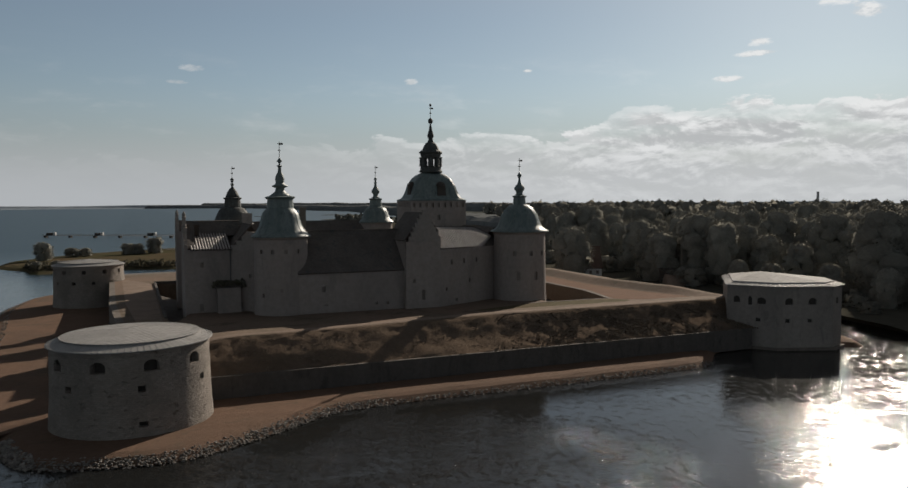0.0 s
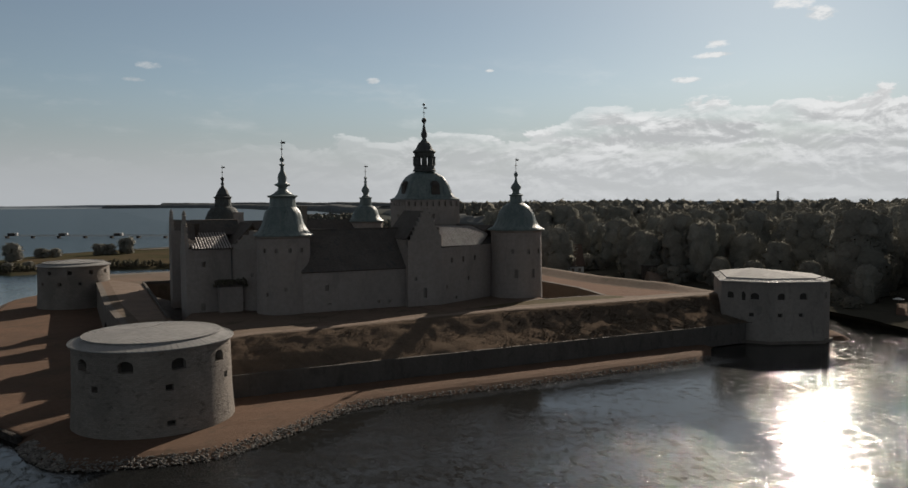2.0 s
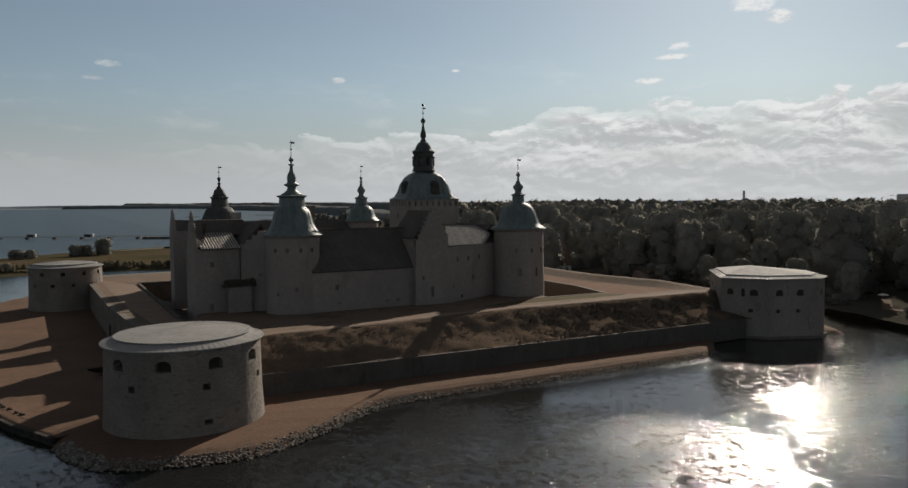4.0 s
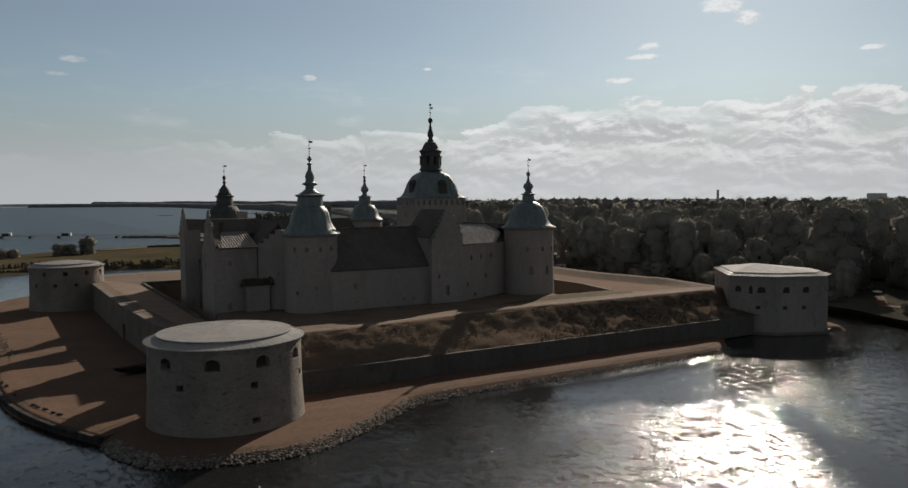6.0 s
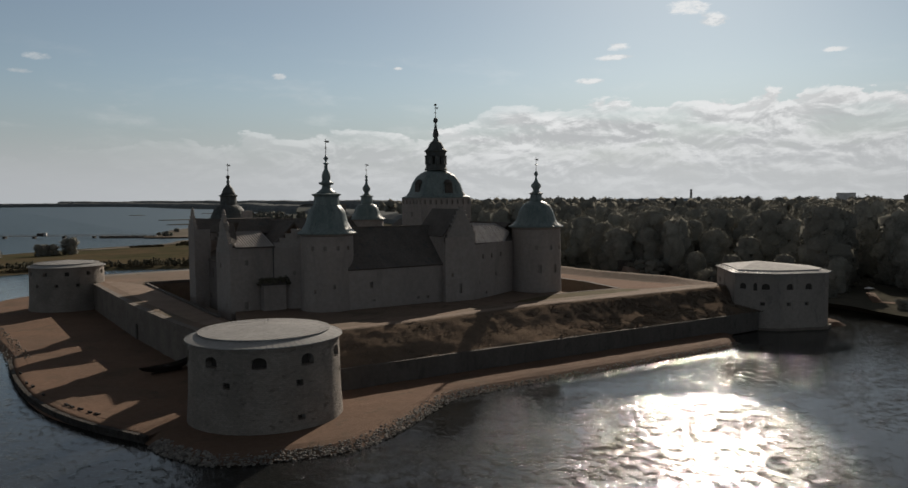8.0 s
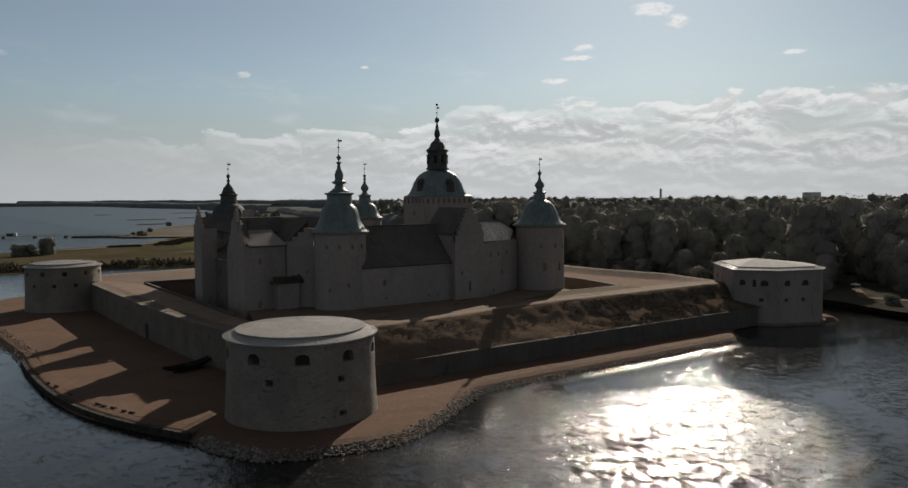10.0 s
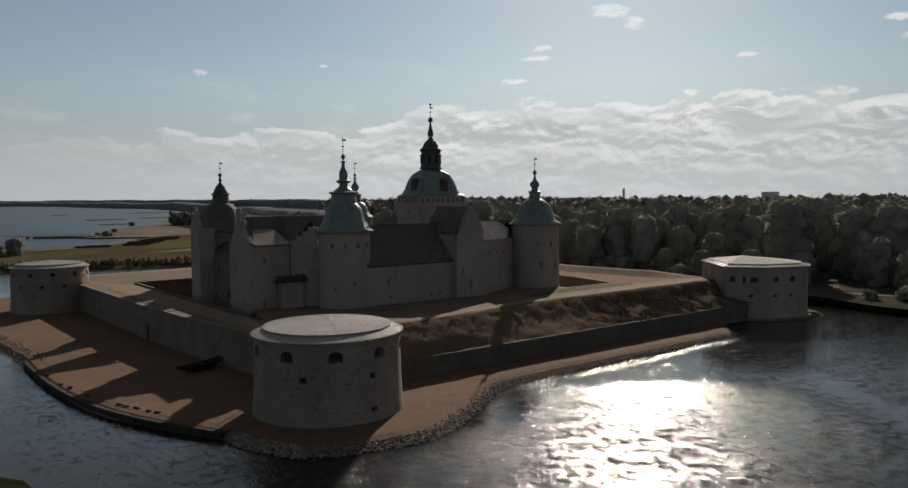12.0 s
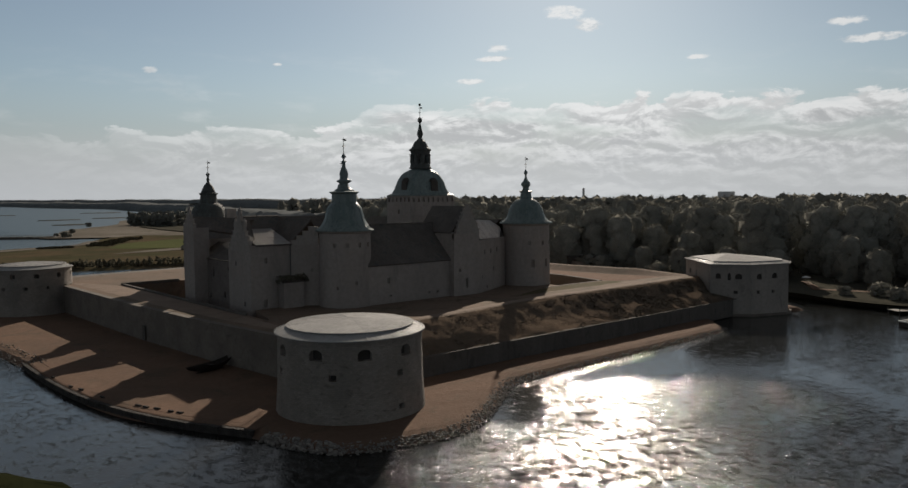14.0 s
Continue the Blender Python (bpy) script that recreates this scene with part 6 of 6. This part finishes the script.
# ---- the park side: house, earthwork, flagpole, cars, landing ----
def house(cx, cy, turn, w, d, wall, ridge, label, wall_mat, roof_mat):
    ob = thing("house", label, "house", (cx, cy, 1.6))
    m = pose(cx, cy, 1.6, 0, 0, turn)
    bm = bmesh.new()
    box(bm, -w, w, -d, d, -0.5, wall)
    for s in (-1, 1):
        a = [bm.verts.new((s * w, -d, wall)), bm.verts.new((s * w, d, wall)), bm.verts.new((s * w, 0, ridge - 0.2))]
        bm.faces.new(a)
    bm.transform(m)
    part("wall", bm, wall_mat, ob)
    for s in (-1, 1):
        bm = bmesh.new()
        pts = [(-w - 0.4, s * (d + 0.5), wall - 0.3), (w + 0.4, s * (d + 0.5), wall - 0.3), (w + 0.4, 0, ridge), (-w - 0.4, 0, ridge)]
        slab(bm, pts if s < 0 else list(reversed(pts)), 0.25)
        bm.transform(m)
        part("roof", bm, roof_mat, ob)
    for k in range(4):
        bm = bmesh.new()
        x = -w + (k + 0.6) * 2 * w / 4.2
        box(bm, x - 0.5, x + 0.5, -d - 0.06, -d + 0.05, 1.0, 2.3)
        bm.transform(m)
        part("window", bm, DARK, ob)
    bm = bmesh.new()
    box(bm, 0.6, 1.6, -0.5, 0.5, ridge - 1.5, ridge + 1.0)
    bm.transform(m)
    part("chimney", bm, BRICKWALL, ob)


house(163, 254, -20, 5.6, 4.6, 3.4, 11.5, "white-walled house with tall red tiled roof", WHITE, REDTILE)


def earthwork():
    ob = thing("earthwork", "dry grass mound beside the moat", "mound", (176, 214, 1.6))
    bm = bmesh.new()
    lo = [(-5.4, -9), (5.8, -9), (6, 5), (-5.4, 5)]
    hi = [(-4.4, -1.0), (4.8, -1.0), (5, 3), (-4.4, 3)]
    a = [bm.verts.new((x, y, -0.4)) for x, y in lo]
    b = [bm.verts.new((x, y, 3.1)) for x, y in hi]
    for k in range(4):
        bm.faces.new((a[k], a[(k + 1) % 4], b[(k + 1) % 4], b[k]))
    bm.faces.new(b)
    bmesh.ops.subdivide_edges(bm, edges=bm.edges, cuts=4, use_grid_fill=True)
    for v in bm.verts:
        v.co += Vector((0.3, 0.3, 0.25)) * noise.noise(v.co * 0.6)
    bm.transform(pose(176, 214, 1.6, 0, 0, -28))
    part("mound", bm, ROAD, ob, "", True)
    shed = thing("shed", "long dark shed with rounded roof behind the mound", "shed", (178, 219, 1.6))
    bm = bmesh.new()
    rings = []
    for x in (-6, -3, 0, 3, 6):
        rings.append([bm.verts.new((x, 2.4 * math.cos(t * math.pi / 8), (3.6 if t not in (0, 8) else 0) + 1.7 * math.sin(t * math.pi / 8))) for t in range(9)])
    for p, q in zip(rings, rings[1:]):
        for k in range(8):
            bm.faces.new((p[k], p[k + 1], q[k + 1], q[k]))
    bm.faces.new(rings[0])
    bm.faces.new(list(reversed(rings[-1])))
    bm.transform(pose(178.5, 218.5, 1.6, 0, 0, -28))
    part("body", bm, TIMBER, shed)
    bm = bmesh.new()
    box(bm, -6.3, 6.3, -0.6, 0.6, 5.25, 5.42)
    bm.transform(pose(178.5, 218.5, 1.6, 0, 0, -28))
    part("ridge_cap", bm, SHEET, shed)


earthwork()
pole = thing("flagpole", "tall slim grey flagpole by the moat", "flagpole", (173, 209, 1.6))
bm = bmesh.new()
lathe(bm, 173, 209, [(0.11, 1.4), (0.09, 10), (0.05, 20)], 10)
part("pole", bm, GREYWOOD, pole)
bm = bmesh.new()
bmesh.ops.create_uvsphere(bm, u_segments=10, v_segments=6, radius=0.2, matrix=Matrix.Translation((173, 209, 20.1)))
part("knob", bm, GILT, pole)


def car(x, y, z, turn, paint, label):
    ob = thing("car", label, "car", (x, y, z), "parked cars")
    m = pose(x, y, z, 0, 0, turn)
    bm = bmesh.new()
    prof = [(-2.1, 0.35), (2.1, 0.35), (2.15, 0.75), (1.2, 0.95), (0.6, 1.42), (-1.2, 1.45), (-1.9, 0.98), (-2.15, 0.8)]
    a = [bm.verts.new((px, -0.85, pz)) for px, pz in prof]
    b = [bm.verts.new((px, 0.85, pz)) for px, pz in prof]
    for k in range(8):
        bm.faces.new((a[k], a[(k + 1) % 8], b[(k + 1) % 8], b[k]))
    bm.faces.new(list(reversed(a)))
    bm.faces.new(b)
    bmesh.ops.bevel(bm, geom=list(bm.edges), offset=0.06, segments=2, affect="EDGES")
    bm.transform(m)
    part("body", bm, paint, ob)
    for sx in (-1.3, 1.3):
        for sy in (-0.8, 0.8):
            b2 = bmesh.new()
            lathe(b2, 0, 0, [(0.2, -0.1), (0.33, -0.1), (0.33, 0.1), (0.2, 0.1)], 14)
            b2.transform(m @ pose(sx, sy, 0.33, 90, 0, 0))
            part("wheel", b2, RUBBER, ob)
    for sy in (-0.86, 0.86):
        b2 = bmesh.new()
        slab(b2, [(-1.2, sy, 1.0), (0.95, sy, 1.0), (0.5, sy * 0.99, 1.36), (-1.1, sy * 0.99, 1.38)], 0.02)
        b2.transform(m)
        part("window", b2, DARK, ob)


car(150, 240, 1.75, 40, CARPAINT, "dark parked car by the white house")
car(154, 243, 1.75, 35, WHITE, "pale parked car by the white house")
car(186, 214, 1.75, -60, WHITE, "white car parked beside the mound")


def board():
    ob = thing("information_board", "low white information board on the rampart crest", "sign", (104, 131.9, 9.05))
    for s in (-0.7, 0.7):
        bm = bmesh.new()
        box(bm, 104 + s - 0.05, 104 + s + 0.05, 133.0, 133.1, 7.9, 8.95)
        part("leg", bm, GREYWOOD, ob)
    bm = bmesh.new()
    slab(bm, [(103.2, 132.8, 8.85), (104.8, 132.8, 8.85), (104.8, 133.4, 9.05), (103.2, 133.4, 9.05)], 0.06)
    part("panel", bm, WHITE, ob)


board()


def parasol(x, y, z):
    ob = thing("parasol", "white parasol over a kiosk by the park path", "parasol", (x, y, z))
    bm = bmesh.new()
    lathe(bm, x, y, [(0.05, z - 0.2), (0.05, z + 2.5)], 8)
    part("pole", bm, GREYWOOD, ob)
    bm = bmesh.new()
    lathe(bm, x, y, [(1.3, z + 2.1), (1.35, z + 2.2), (0.1, z + 2.6)], 8)
    part("canopy", bm, WHITE, ob)


parasol(184, 131, 1.8)


def landing():
    ob = thing("jetty", "pale wooden landing stage at the park shore", "jetty", (154, 92, 0.6))
    m = pose(155, 91, 0, 0, 0, -28)
    for k in range(12):
        bm = bmesh.new()
        box(bm, -6 + k, -6 + k + 0.96, -2.0, 2.0, 0.85, 0.98)
        bm.transform(m)
        part("plank", bm, GREYWOOD, ob)
    for x in (-5.6, 0, 5.6):
        for y in (-1.8, 1.8):
            bm = bmesh.new()
            lathe(bm, x, y, [(0.12, -1.5), (0.12, 1.7)], 8)
            bm.transform(m)
            part("post", bm, TIMBER, ob)
    barge = thing("barge", "flat dark barge with pale gunwale at its mooring", "boat", (137.5, 82.5, 0))
    m = pose(137.5, 82.5, 0, 0, 0, -15)
    bm = bmesh.new()
    prism(bm, [(-7, -2), (6, -2), (8, 0), (6, 2), (-7, 2)], -0.5, 1.1)
    bm.transform(m)
    part("hull", bm, TIMBER, barge)
    bm = bmesh.new()
    for p, q in (((-7, -2), (6, -2)), ((6, -2), (8, 0)), ((8, 0), (6, 2)), ((6, 2), (-7, 2)), ((-7, 2), (-7, -2))):
        d = Vector(q) - Vector(p)
        box(bm, 0, d.length, -0.12, 0.12, 1.1, 1.35, Matrix.Translation((*p, 0)) @ Matrix.Rotation(math.atan2(d.y, d.x), 4, "Z"))
    bm.transform(m)
    part("gunwale", bm, WHITE, barge)


landing()

# paths of the park
for k, (x0, y0, x1, y1, w) in enumerate(((172, 122, 190, 134, 1.2), (176, 110, 172, 122, 1.6), (184, 100, 176, 110, 1.6))):
    d = (Vector((x1, y1)) - Vector((x0, y0))).normalized()
    nrm = Vector((-d.y, d.x)) * w
    bm = bmesh.new()
    prism(bm, [(x0 - nrm.x * -1, y0 + nrm.y), (x0 - nrm.x, y0 - nrm.y), (x1 - nrm.x, y1 - nrm.y), (x1 + nrm.x, y1 + nrm.y)][::-1], 1.3, 2.0)
    tagged(part("path", bm, DIRT), "pale gravel park path", "path", kind="structure")

# far chimney and silo above the wood
stack = thing("factory_chimney", "distant slim concrete chimney above the trees", "chimney", (972, 862, 0))
bm = bmesh.new()
lathe(bm, 972, 862, [(2.6, 0), (1.8, 41), (2.0, 41.6), (2.0, 42.4)], 16)
part("shaft", bm, CONCRETE, stack)
silo = thing("water_tower", "distant broad grey concrete tank above the trees", "water tower", (938, 579, 0))
bm = bmesh.new()
lathe(bm, 938, 579, [(8, 0), (8, 22), (11.5, 24), (11.5, 33.6), (11, 34)], 24)
part("tank", bm, CONCRETE, silo)

# weeds on the rampart bank
rr = random.Random(5)
vs, fs, ns = [], [], []
for k in range(21000):
    x = rr.uniform(10, 119)
    t = rr.random()
    dense = 0.10 + 0.55 * noise.noise((x * 0.06, t * 5, 7)) + 0.85 * ease((x - 48) / 45)
    edge = k >= 19200
    if not edge and rr.random() > dense:
        continue
    pr = front_profile(x)
    y = 120.3 + t * (pr[4][0] - 120.3)
    if edge:
        y = 119.45 + 0.9 * t
    z = 4.35 if edge else float(np.interp(y, [p[0] for p in pr], [p[1] for p in pr]))
    big = rr.uniform(0.10, 0.26) * (0.65 + 0.35 * ease((x - 40) / 50)) * (1.0 + 0.6 * noise.noise((x * 0.3, y * 0.3, 2)))
    for q in range(7):
        d = Vector((rr.gauss(0, 1), rr.gauss(0, 1), abs(rr.gauss(0.3, 0.8)))).normalized()
        p = Vector((x, y, z - 0.05)) + d * big
        u = d.orthogonal().normalized()
        u.rotate(Matrix.Rotation(rr.uniform(0, 6.28), 3, d))
        w = d.cross(u)
        h = big * rr.uniform(0.4, 0.8)
        k0 = len(vs)
        vs += [tuple(p + u * h), tuple(p + w * h * 0.6), tuple(p - u * h), tuple(p - w * h * 0.6)]
        ns += [tuple((d * 0.4 + Vector((0, -0.5, 0.86))).normalized())] * 4
        fs.append((k0, k0 + 1, k0 + 2, k0 + 3))
weeds = tagged(sheet("weeds", vs, fs, WEED, rampart), "dark weeds and low bushes on the bank", kind="stuff")
weeds.data.normals_split_custom_set_from_vertices(ns)
